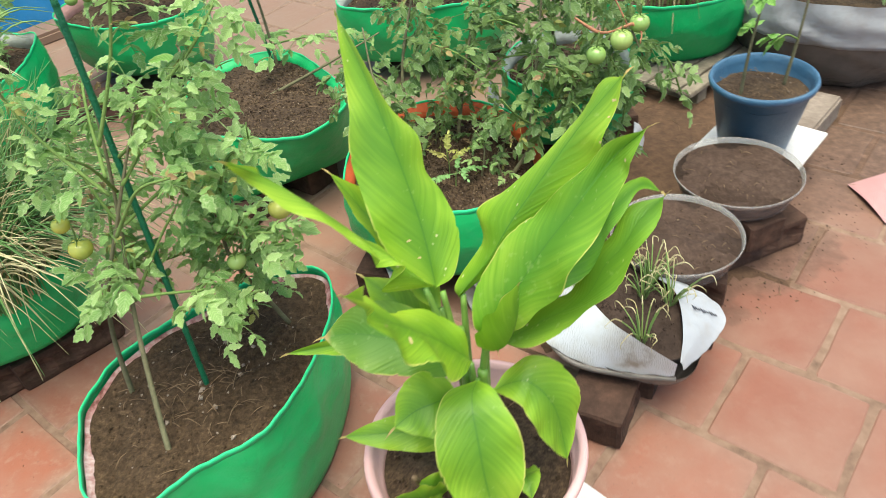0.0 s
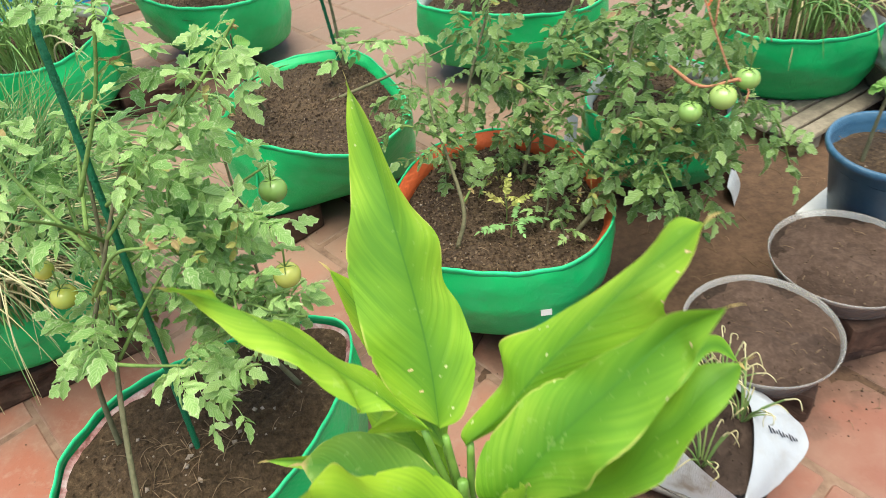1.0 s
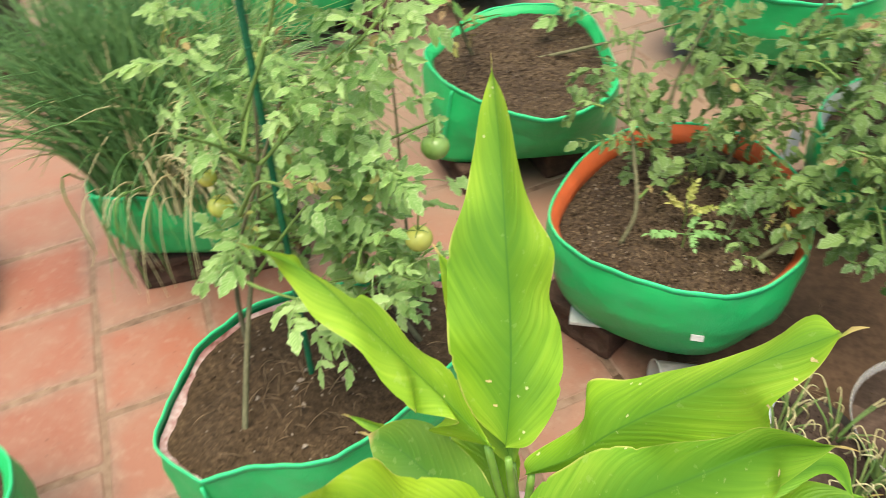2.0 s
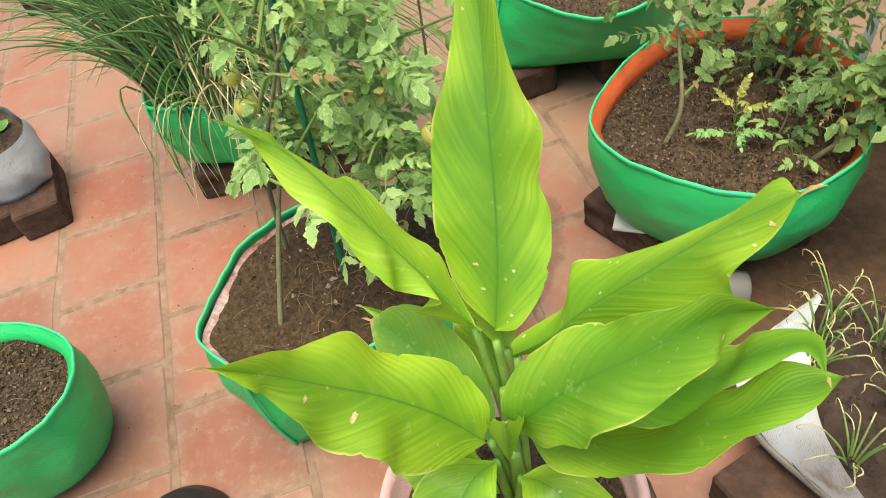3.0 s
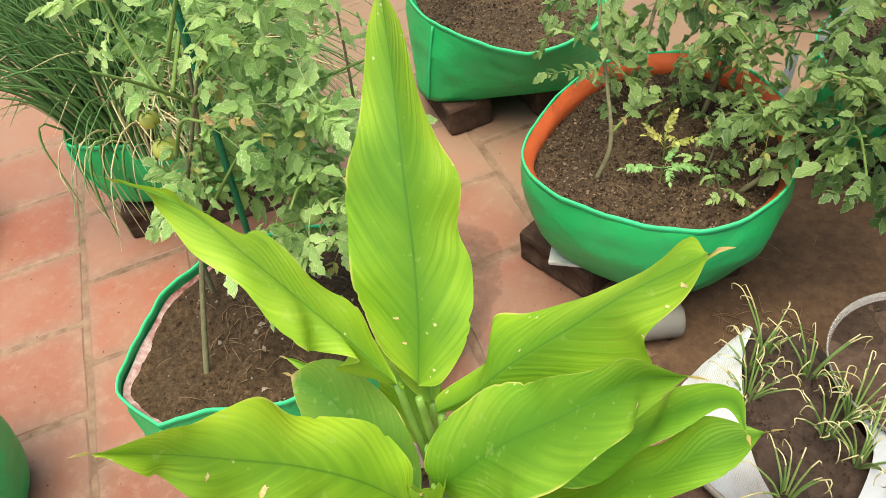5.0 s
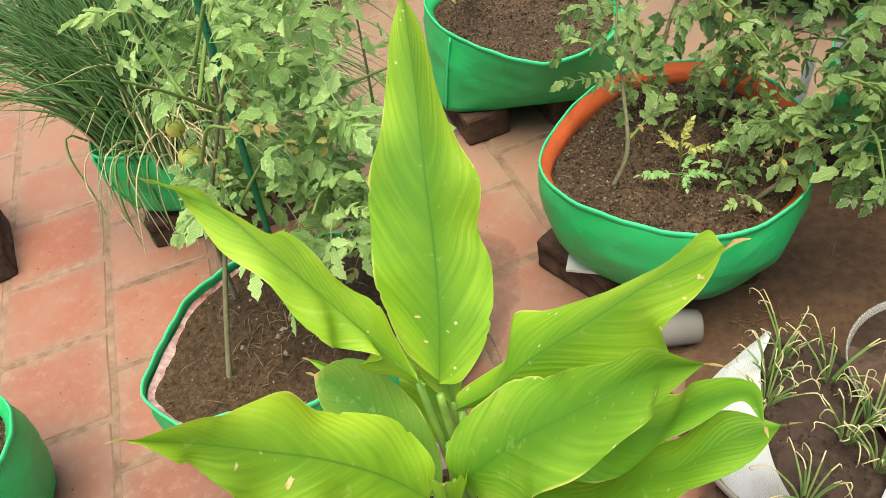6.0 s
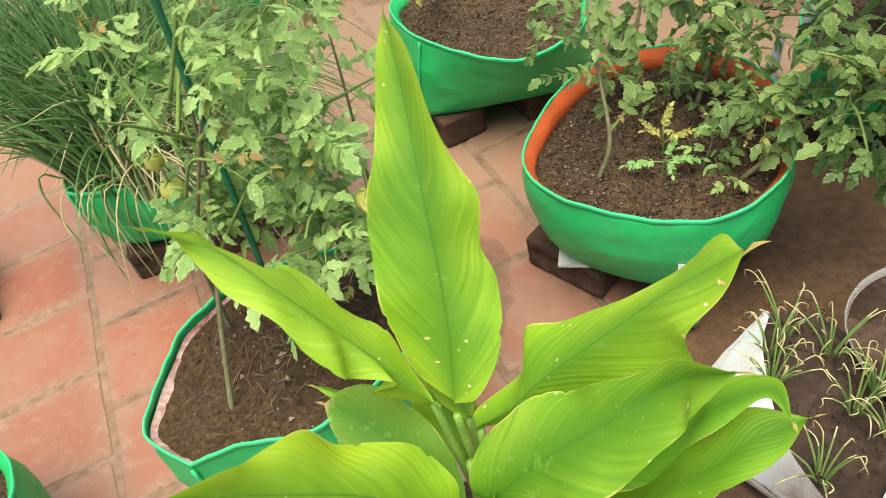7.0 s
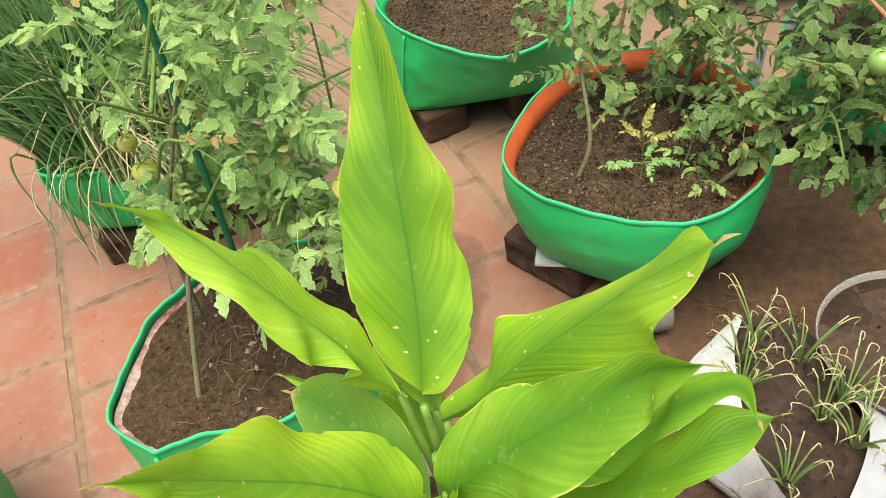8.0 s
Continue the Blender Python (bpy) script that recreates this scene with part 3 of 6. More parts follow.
def brick(at, turn=0.0, size=(0.22, 0.105, 0.072), label="weathered dark clay brick under a planter"):
    kind = (size, int(abs(at[0]) * 100) % 3)
    if kind not in BRICK_MESHES:
        BRICK_MESHES[kind] = brick_mesh(size, 3 + 5 * kind[1])
    ob = new("brick", BRICK_MESHES[kind])
    ob.matrix_basis = pose(*at, 0, 0, turn)
    return tagged(ob, label, "brick", "bricks under the planters")


brick((-0.058, 1.369, 0), -18.5, (0.165, 0.105, 0.072))
for x, y, t in ((0.045, 1.48, 128), (0.12, 1.50, 128), (-0.02, 1.60, 128), (0.14, 1.58, 128),
                (-0.495, 1.735, 140), (-0.34, 1.86, 140), (-0.50, 1.90, 140), (-0.32, 1.97, 140),
                (-0.895, 1.205, 40), (-0.78, 1.28, 40), (-0.86, 1.31, 40),
                (0.32, 1.005, 60), (0.40, 1.10, 60), (-0.02, 0.735, 45), (0.11, 0.66, 45), (0.10, 0.79, 45),
                (0.63, 1.40, 20), (0.70, 1.37, 20), (0.46, 1.22, 70), (0.52, 1.20, 70), (-1.32, 0.93, 148), (-1.40, 0.86, 148), (-1.06, 2.33, 40), (-1.28, 2.25, 40), (0.34, 1.86, 10), (0.47, 1.88, 10),
                (0.0, 2.52, 0), (0.2, 2.5, 0), (-1.0, 2.75, 20), (-2.10, 1.60, 30), (0.79, 1.56, 46), (0.86, 1.63, 46)):
    brick((x, y, 0), t)
for x, y, t in ((0.663, 1.36, 110), (0.663, 1.42, 110), (0.486, 1.19, 160), (0.486, 1.25, 160)):
    brick((x, y, 0.073), t, (0.18, 0.09, 0.063))
lid = part("board", block(-0.035, 1.335, 0.0735, 0.09, 0.07, 0.0075, 14, 0.001), WHITE_TILE, terrace)
lid.parent = None
lid.matrix_parent_inverse = Matrix()
tagged(lid, "thin white board on a brick beneath a green grow bag", "board")


# ---- grow bags ----
def soil_height(q, s, seed, hump):
    """Height of the soil over its level: a slight mound with lumps, flatter at the edge (s = 1)."""
    h = hump * (1 - s * s) + 0.016 * noise.noise((q[0] * 14, q[1] * 14, seed)) + 0.007 * noise.noise((q[0] * 60, q[1] * 60, seed))
    return h * min(1, (1 - s) * 6 + 0.35)


def soil_top(outline, z, seed, hump=0.01, rings=14):
    c = outline.mean(0)
    n = len(outline)
    v, f = [], []
    for j in range(rings):
        s = 1 - j / rings
        for p in outline:
            q = c + (p - c) * s
            v.append((q[0], q[1], z + soil_height(q, s, seed, hump)))
    v.append((c[0], c[1], z + hump))
    for j in range(rings - 1):
        for k in range(n):
            k2 = (k + 1) % n
            f.append((j * n + k, j * n + k2, (j + 1) * n + k2, (j + 1) * n + k))
    for k in range(n):
        f.append(((rings - 1) * n + k, (rings - 1) * n + (k + 1) % n, len(v) - 1))
    return v, f


def crumbs(outline, z, count, seed, size=(0.002, 0.006), ground=None):
    """Clods and pebbles strewn over soil."""
    r = random.Random(seed)
    c = outline.mean(0)
    geos = []
    for _ in range(count):
        k, u = r.randrange(len(outline)), r.random()
        p = outline[k - 1] * (1 - u) + outline[k] * u
        out = math.sqrt(r.random()) * 0.95
        q = c + (p - c) * out
        up = z + 0.004 if ground is None else z + 0.0005 + soil_height(q, out, ground, 0.01)
        s = r.uniform(*size) * (1.6 if r.random() < 0.06 else 1)
        m = Euler((r.random() * 6, r.random() * 6, r.random() * 6)).to_matrix()
        vs = [m @ Vector((a * s * r.uniform(0.6, 1.4), b * s * r.uniform(0.5, 1.3), d * s * r.uniform(0.5, 1.2))) + Vector((q[0], q[1], up + s * 0.35))
              for a, b, d in ((1, 0, 0), (-1, 0, 0), (0, 1, 0), (0, -1, 0), (0, 0, 1), (0, 0, -1))]
        geos.append((vs, [(0, 2, 4), (2, 1, 4), (1, 3, 4), (3, 0, 4), (2, 0, 5), (1, 2, 5), (3, 1, 5), (0, 3, 5)]))
    return join(*geos)


def twigs(outline, z, count, seed, length=(0.015, 0.05), ground=None):
    r = random.Random(seed)
    c = outline.mean(0)
    geos = []
    for _ in range(count):
        k, u = r.randrange(len(outline)), r.random()
        p = outline[k - 1] * (1 - u) + outline[k] * u
        out = math.sqrt(r.random()) * 0.9
        q = c + (p - c) * out
        a, l = r.random() * 6.28, r.uniform(*length)
        d = np.array((math.cos(a), math.sin(a)))
        side = np.array((-d[1], d[0])) * r.uniform(-0.9, 0.9) * l
        h = z + 0.008 if ground is None else z + 0.002 + soil_height(q, out, ground, 0.01)
        geos.append(tube([(*(q - d * l / 2), h), (*(q + side * 0.5), h + r.uniform(0.001, 0.008)), (*(q + d * l / 2 + side), h)], [0.0005, 0.0007, 0.0004], 3, 6))
    return join(*geos)


def grow_bag(label, rim, base_scale, base_shift, z0, z_rim, z_soil, lining, seed, bulge=0.012, soil=True, litter=60, seams=(), group="green grow bags on the terrace", n=72, drop=0.003, foot=None, earth=None, grains=58):
    """A woven bag: rim is the closed line of its mouth, (x, y) or (x, y, extra height)."""
    pts = [(*p, 0.0) if len(p) == 2 else p for p in rim]
    R = catmull(pts, n, True)
    c = R[:, :2].mean(0)
    cb = c + np.array(base_shift)
    base = catmull([(*p, 0.0) for p in foot], n, True)[:, :2] if foot else cb + (R[:, :2] - c) * base_scale
    area = sum(R[i - 1, 0] * R[i, 1] - R[i, 0] * R[i - 1, 1] for i in range(n))
    out = np.roll(R[:, :2], -1, 0) - np.roll(R[:, :2], 1, 0)
    out = np.stack([out[:, 1], -out[:, 0]], 1) * (1 if area > 0 else -1)
    out /= np.linalg.norm(out, axis=1)[:, None]
    bag = thing("grow_bag", (float(cb[0]), float(cb[1]), z0), label, "grow bag", group)
    rows = 14
    v, f = [], []
    for j in range(rows + 1):
        s = j / rows
        for i in range(n):
            b = base[i]
            q = b + (R[i, :2] - b) * s ** 0.8
            w = math.sin(math.pi * s)
            crease = noise.noise((i * 0.23 + seed * 7, s * 2.2, seed)) * 0.006 + noise.noise((q[0] * 22, q[1] * 22, s * 7 + seed)) * 0.0035
            crease += 0.0014 * math.sin(7 * s + 0.4 * i + 3 * noise.noise((i * 0.1, s, seed)))
            q = q + out[i] * (bulge * w + crease * (0.25 + w) * (s < 0.999))
            v.append((q[0], q[1], z0 + (z_rim + R[i, 2] - z0) * s))
    for j in range(rows):
        for i in range(n):
            i2 = (i + 1) % n
            f.append((j * n + i, j * n + i2, (j + 1) * n + i2, (j + 1) * n + i))
    f.append(tuple(range(n))[::-1])
    piece("wall", (v, f), GREEN, bag)
    # lining
    v, f = [], []
    for j in range(7):
        s = j / 6
        for i in range(n):
            zz = (z_rim + R[i, 2] - drop) * (1 - s) + (z_soil - 0.03) * s
            up = max(0.0, min(1.0, (zz - z0) / (z_rim + R[i, 2] - z0)))
            b = base[i]
            q = b + (R[i, :2] - b) * up ** 0.8 - out[i] * (0.0022 + 0.016 * min(1, 3 * s) - bulge * math.sin(math.pi * up) * 0.8 + 0.002 * noise.noise((i * 0.3, s * 3, seed)))
            v.append((q[0], q[1], zz))
    for j in range(6):
        for i in range(n):
            i2 = (i + 1) % n
            f.append((j * n + i2, j * n + i, (j + 1) * n + i, (j + 1) * n + i2))
    piece("lining", (v, f), lining, bag, "soil-stained inner lining")
    # stitched binding round the mouth
    v, f = [], []
    prof = ((0.0020, -0.009), (0.0022, -0.0012), (0.0006, 0.0010), (-0.0010, 0.0006), (-0.0018, -0.002), (-0.0018, -0.009))
    for i in range(n):
        for o, h in prof:
            q = R[i, :2] + out[i] * o
            v.append((q[0], q[1], z_rim + R[i, 2] + h + 0.0012 * math.sin(i * 1.7 + seed)))
    k = len(prof)
    for i in range(n):
        i2 = (i + 1) % n
        for j in range(k):
            f.append((i * k + j, i2 * k + j, i2 * k + (j + 1) % k, i * k + (j + 1) % k))
    piece("rim_binding", (v, f), RIM, bag, "folded light green edge binding")
    for i in seams:
        b = base[i]
        q1 = [(*(b + (R[i, :2] - b) * s ** 0.8 + out[i] * (bulge * math.sin(math.pi * s) + 0.004)), z0 + (z_rim + R[i, 2] - z0) * s) for s in np.linspace(0.02, 0.96, 8)]
        piece("seam", tube(q1, [0.0028], 5, 16), RIM, bag)
    inner = np.array([R[i, :2] - out[i] * 0.007 for i in range(n)])
    if soil:
        piece("soil", soil_top(inner, z_soil, seed), earth or SOIL, bag, "dark crumbly potting soil")
        piece("soil_crumb", crumbs(inner, z_soil, litter * grains, seed, (0.0006, 0.0030 if grains > 40 else 0.0019), seed), CRUMB if grains > 40 else earth, bag, kind="stuff", smooth=False)
        piece("gravel", crumbs(inner, z_soil, litter, seed + 1, (0.0008, 0.0026), seed), WHITE_BIT, bag, "small pale pebbles in the soil", kind="stuff", smooth=False)
        piece("litter", twigs(inner, z_soil, litter // 2, seed + 2, (0.008, 0.035), seed), DRY, bag, "dry roots and straw on the soil", kind="stuff")
    return bag, inner


BAG_C, IN_C = grow_bag("green woven grow bag with dusty pink lining and tomato plants",
                       [(-0.361, 0.7105), (-0.372, 0.7115), (-0.41, 0.7145), (-0.447, 0.722), (-0.460, 0.731), (-0.470, 0.745), (-0.490, 0.795), (-0.5045, 0.84), (-0.5155, 0.876), (-0.5175, 0.886), (-0.5155, 0.90), (-0.505, 0.942), (-0.492, 0.98), (-0.44, 1.04), (-0.36, 1.095), (-0.26, 1.155), (-0.17, 1.145), (-0.145, 1.05), (-0.17, 0.92), (-0.21, 0.83), (-0.242, 0.793), (-0.31, 0.7575), (-0.338, 0.734), (-0.354, 0.717)],
                       0.95, (-0.006, 0.006), 0.012, 0.26, 0.238, MOTTLED_LINING, 3, 0.009, n=108, litter=70, seams=(0,), drop=0.017, earth=SOIL_BROWN, grains=36)
c3 = IN_C.mean(0)
piece("pebble", crumbs(c3 + (IN_C - c3) * 0.85, 0.238, 26, 333, (0.0020, 0.0060), 3), WHITE_BIT, BAG_C, "pale pebbles and dry clods", kind="stuff", smooth=False)
mat_ring = np.array([(-0.33 + 0.10 * math.cos(a), 0.90 + 0.09 * math.sin(a)) for a in np.linspace(0, 6.283, 30, endpoint=False)])
piece("root_mat", twigs(mat_ring, 0.238, 70, 334, (0.010, 0.042), 3), DRY, BAG_C, "matted dry rootlets", kind="stuff")
BAG_A, IN_A = grow_bag("round green grow bag with orange lining, standing on bricks",
                       [(-0.14, 1.42), (-0.125, 1.33), (-0.06, 1.275), (0.03, 1.255), (0.12, 1.255), (0.20, 1.285), (0.255, 1.37), (0.265, 1.46), (0.23, 1.58), (0.15, 1.665), (0.04, 1.69), (-0.07, 1.64), (-0.125, 1.54)],
                       0.82, (-0.003, -0.002), 0.082, 0.272, 0.232, ORANGE, 5, 0.018, litter=120)
BAG_B, IN_B = grow_bag("square green grow bag with sagging front edge on bricks",
                       [(-0.47, 1.665, 0.005), (-0.59, 1.76, 0.01), (-0.605, 1.86), (-0.58, 1.98), (-0.52, 2.06), (-0.42, 2.10), (-0.32, 2.085), (-0.22, 1.94), (-0.155, 1.80), (-0.18, 1.70, -0.004), (-0.27, 1.635, -0.010)],
                       0.90, (-0.012, 0.02), 0.076, 0.26, 0.238, GREEN, 8, 0.006, litter=80, seams=(0,),
                       foot=[(-0.505, 1.648), (-0.60, 1.76), (-0.61, 1.86), (-0.58, 1.98), (-0.52, 2.05), (-0.42, 2.09), (-0.33, 2.07), (-0.22, 1.97), (-0.175, 1.88), (-0.195, 1.80), (-0.335, 1.715)])
BAG_D, IN_D = grow_bag("green grow bag with pinkish lining near the blue wall",
                       [(-1.10, 2.50), (-1.17, 2.60), (-1.12, 2.75), (-0.98, 2.84), (-0.82, 2.80), (-0.68, 2.60), (-0.73, 2.43), (-0.92, 2.40)],
                       0.92, (0.0, 0.05), 0.075, 0.27, 0.225, PALE_PINK, 11, litter=30)
BAG_E, IN_E = grow_bag("green grow bag holding low leafy seedlings",
                       [(-1.31, 2.015), (-1.18, 2.035), (-1.125, 2.14), (-1.13, 2.28), (-1.155, 2.40, 0.004), (-1.175, 2.432, 0.006), (-1.22, 2.445), (-1.33, 2.48), (-1.45, 2.43), (-1.50, 2.28), (-1.45, 2.10)],
                       0.97, (-0.005, 0.02), 0.075, 0.27, 0.225, GREY_LINING, 13, litter=30, seams=(36,))
BAG_F, IN_F = grow_bag("green grow bag standing behind the tomato plants",
                       [(-0.20, 2.36), (-0.04, 2.29), (0.12, 2.265), (0.26, 2.30), (0.32, 2.44), (0.26, 2.60), (0.08, 2.66), (-0.10, 2.62), (-0.20, 2.50)],
                       0.95, (0.0, 0.03), 0.075, 0.265, 0.22, GREY_LINING, 17, litter=30)
BAG_G, IN_G = grow_bag("green grow bag half hidden under tomato foliage",
                       [(0.235, 1.80), (0.28, 1.72), (0.38, 1.695), (0.49, 1.72), (0.545, 1.80), (0.53, 1.93), (0.44, 2.01), (0.32, 1.99), (0.25, 1.90)],
                       0.95, (0.01, 0.04), 0.075, 0.262, 0.22, GREY_LINING, 19, litter=30)
BAG_H, IN_H = grow_bag("low green grow bag of spring onions on grey planks",
                       [(0.58, 2.16), (0.66, 2.085), (0.78, 2.065), (0.90, 2.10), (0.98, 2.20), (1.0, 2.34), (0.92, 2.47), (0.76, 2.50), (0.62, 2.42), (0.56, 2.28)],
                       0.86, (0.03, 0.04), 0.062, 0.262, 0.225, ORANGE, 23, 0.02, litter=30)
BAG_I, IN_I = grow_bag("small green grow bag crowded with chives on bricks",
                       [(-0.975, 1.10), (-0.86, 1.135), (-0.75, 1.19), (-0.69, 1.28), (-0.72, 1.39), (-0.83, 1.45), (-0.95, 1.41), (-1.03, 1.31), (-1.04, 1.18)],
                       0.88, (0.005, 0.0), 0.095, 0.255, 0.232, GREEN, 29, 0.008, litter=40, seams=(0,))
BAG_K, IN_K = grow_bag("green grow bag of grass beyond the chives",
                       [(-1.68, 1.73), (-1.55, 1.74), (-1.42, 1.80), (-1.36, 1.92), (-1.42, 2.03), (-1.55, 2.08), (-1.68, 2.03), (-1.75, 1.90), (-1.74, 1.79)],
                       0.95, (-0.01, 0.02), 0.075, 0.262, 0.22, GREY_LINING, 37, litter=20)
BAG_J, IN_J = grow_bag("green grow bag of bare soil beside the tiles",
                       [(-0.695, 0.642), (-0.64, 0.62), (-0.605, 0.575), (-0.60, 0.51), (-0.64, 0.43), (-0.73, 0.39), (-0.83, 0.41), (-0.88, 0.49), (-0.85, 0.585), (-0.78, 0.63)],
                       0.80, (-0.035, 0.0), 0.008, 0.225, 0.195, GREEN, 31, litter=50)

tag_card = part("tag", block(0, 0, 0, 0.019, 0.0012, 0.012, 0, 0.0), WHITE_TILE, BAG_A, "small white paper tag")
tag_card.matrix_parent_inverse = Matrix.Translation(tuple(BAG_A["at"])).inverted()
tag_card.matrix_basis = pose(0.1475, 1.2570, 0.168, -9, 0, 12)


# ---- tomato plants ----
def leaflet(length, width, lobes, r):
    """A toothed blade along +y from the origin, puckered and folded along its midrib: places, faces, leaf coordinates."""
    n = 12
    v, f, uv = [], [], []
    curl, roll, twist = r.uniform(-0.15, 0.75), r.uniform(0.10, 0.65), r.uniform(-0.4, 0.4)
    for j in range(n + 1):
        s = j / n
        w = 0.5 * width * (math.sin(math.pi * min(1, s ** 0.68 * 0.97 + 0.02)) ** 0.9)
        tooth = lobes * (0.04, 0.22, 0.0, -0.24)[j % 4] if 0 < j < n else 0
        y = length * (s - 0.12 * curl * s * s)
        z = -curl * length * s * s * 0.5
        for e in (-1, -0.5, 0, 0.5, 1):
            we = w * e * (1 + tooth * (abs(e) > 0.9))
            pucker = 0.030 * width * math.cos(j * 2.1) * abs(e) * (1.4 - abs(e))
            v.append((we, y + 0.12 * length * abs(e) * s, z + roll * abs(we) * (1 if abs(e) < 0.8 else 0.7) + twist * we * s + pucker + r.uniform(-1, 1) * 0.010 * width))
            uv.append((0.5 + 0.5 * e, s))
    for j in range(n):
        for i in range(4):
            a = 5 * j + i
            f.append((a, a + 1, a + 6, a + 5))
    return v, f, uv


def moved(geo, m):
    return ([tuple(m @ Vector(p)) for p in geo[0]], *geo[1:])


def leafy(*geos):
    """Joins blades and stalks, with leaf coordinates (stalks lie on the midrib)."""
    v, f = join(*[g[:2] for g in geos])
    uv = []
    for g in geos:
        uv += g[2] if len(g) > 2 else [(0.5, 0.5)] * len(g[0])
    return v, f, uv


def leaf_mesh(geo, mat):
    return mesh_of("leaf", geo[0], geo[1], mat, True, geo[2])


def compound(seed, length=0.15, pairs=3, size=0.05, droop=0.5, slim=0.58, lobes=0.5):
    """A pinnate leaf along +y: stalk, side leaflets in pairs and one at the end."""
    r = random.Random(seed)
    bend = r.uniform(-0.25, 0.25)

    def spine(s):
        return Vector((bend * length * s * s, length * s * (1 - 0.12 * droop * s), length * (0.22 * s - droop * s * s)))
    geos = [tube([spine(s) for s in np.linspace(0, 1, 5)], [0.0013, 0.0006], 4, 7)]
    for k in range(pairs):
        s = 0.30 + 0.58 * k / max(1, pairs - 1) + r.uniform(-0.03, 0.03)
        big = size * (0.66 + 0.4 * math.sin(math.pi * (0.25 + 0.6 * k / pairs))) * r.uniform(0.75, 1.1)
        for side in (-1, 1):
            m = Matrix.Translation(spine(s)) @ Euler((radians(-5 - 40 * droop * s + r.uniform(-25, 20)), radians(r.uniform(-35, 35)), side * radians(-66 + r.uniform(-14, 14)))).to_matrix().to_4x4()
            geos.append(moved(leaflet(big, big * slim * r.uniform(0.85, 1.15), lobes, r), m))
            if r.random() < 0.5:
                m2 = Matrix.Translation(spine(min(1, s + 0.09))) @ Euler((radians(-20), 0, side * radians(-75))).to_matrix().to_4x4()
                geos.append(moved(leaflet(big * 0.4, big * 0.28, lobes, r), m2))
    m = Matrix.Translation(spine(1)) @ Euler((radians(-20 - 45 * droop), radians(r.uniform(-20, 20)), radians(r.uniform(-12, 12)))).to_matrix().to_4x4()
    geos.append(moved(leaflet(size * 1.15, size * 0.72, lobes, r), m))
    return leafy(*geos)


LEAVES = [leaf_mesh(compound(40 + i, 0.070 + 0.009 * (i % 5), 2 + (i + 1) % 3, 0.028 + 0.003 * (i % 4), 0.10 + 0.15 * (i % 6), 0.54, 0.9), TOMATO_LEAF) for i in range(18)]
DULLS = [leaf_mesh(compound(240 + i, 0.070 + 0.009 * (i % 5), 2 + (i + 1) % 3, 0.028 + 0.003 * (i % 4), 0.30 + 0.14 * (i % 6), 0.56, 0.85), DULL_LEAF) for i in range(14)]
BROADS = [leaf_mesh(leafy(moved(leaflet(0.055 + 0.012 * i, 0.030 + 0.006 * i, 0.1, random.Random(90 + i)), pose(0, 0.012, 0.002, 10 - 12 * i)), tube([(0, 0, 0), (0, 0.007, 0.002), (0, 0.014, 0.002)], [0.0010], 4, 4)), BROAD_LEAF) for i in range(3)]
PALMATES = [leaf_mesh(leafy(*[moved(leaflet(0.050 * k, 0.032 * k, 0.7, random.Random(130 + i)), pose(0, 0.020, 0.002, -12 - 8 * i, 0, a)) for a, k in ((0, 1.0), (52, 0.8), (-52, 0.8))],
                              tube([(0, 0, 0), (0, 0.010, 0.003), (0, 0.022, 0.002)], [0.0010], 4, 4)), BROAD_LEAF) for i in range(3)]
YELLOWS = [leaf_mesh(compound(80 + i, 0.08, 2, 0.028, 0.9), YELLOW_LEAF) for i in range(3)]


# stake and fruits kept in sight: leaves on the camera's side are left out
KEEP_SEEN = [Vector((-0.333, 0.909, 0.17)).lerp(Vector((-0.3495, 1.008, 0.84)), k / 14) for k in range(2, 14)]


CAMERA_SIDE = [Vector((0.01 * k, -0.036 * k, 0.036 * k)) for k in range(5)]


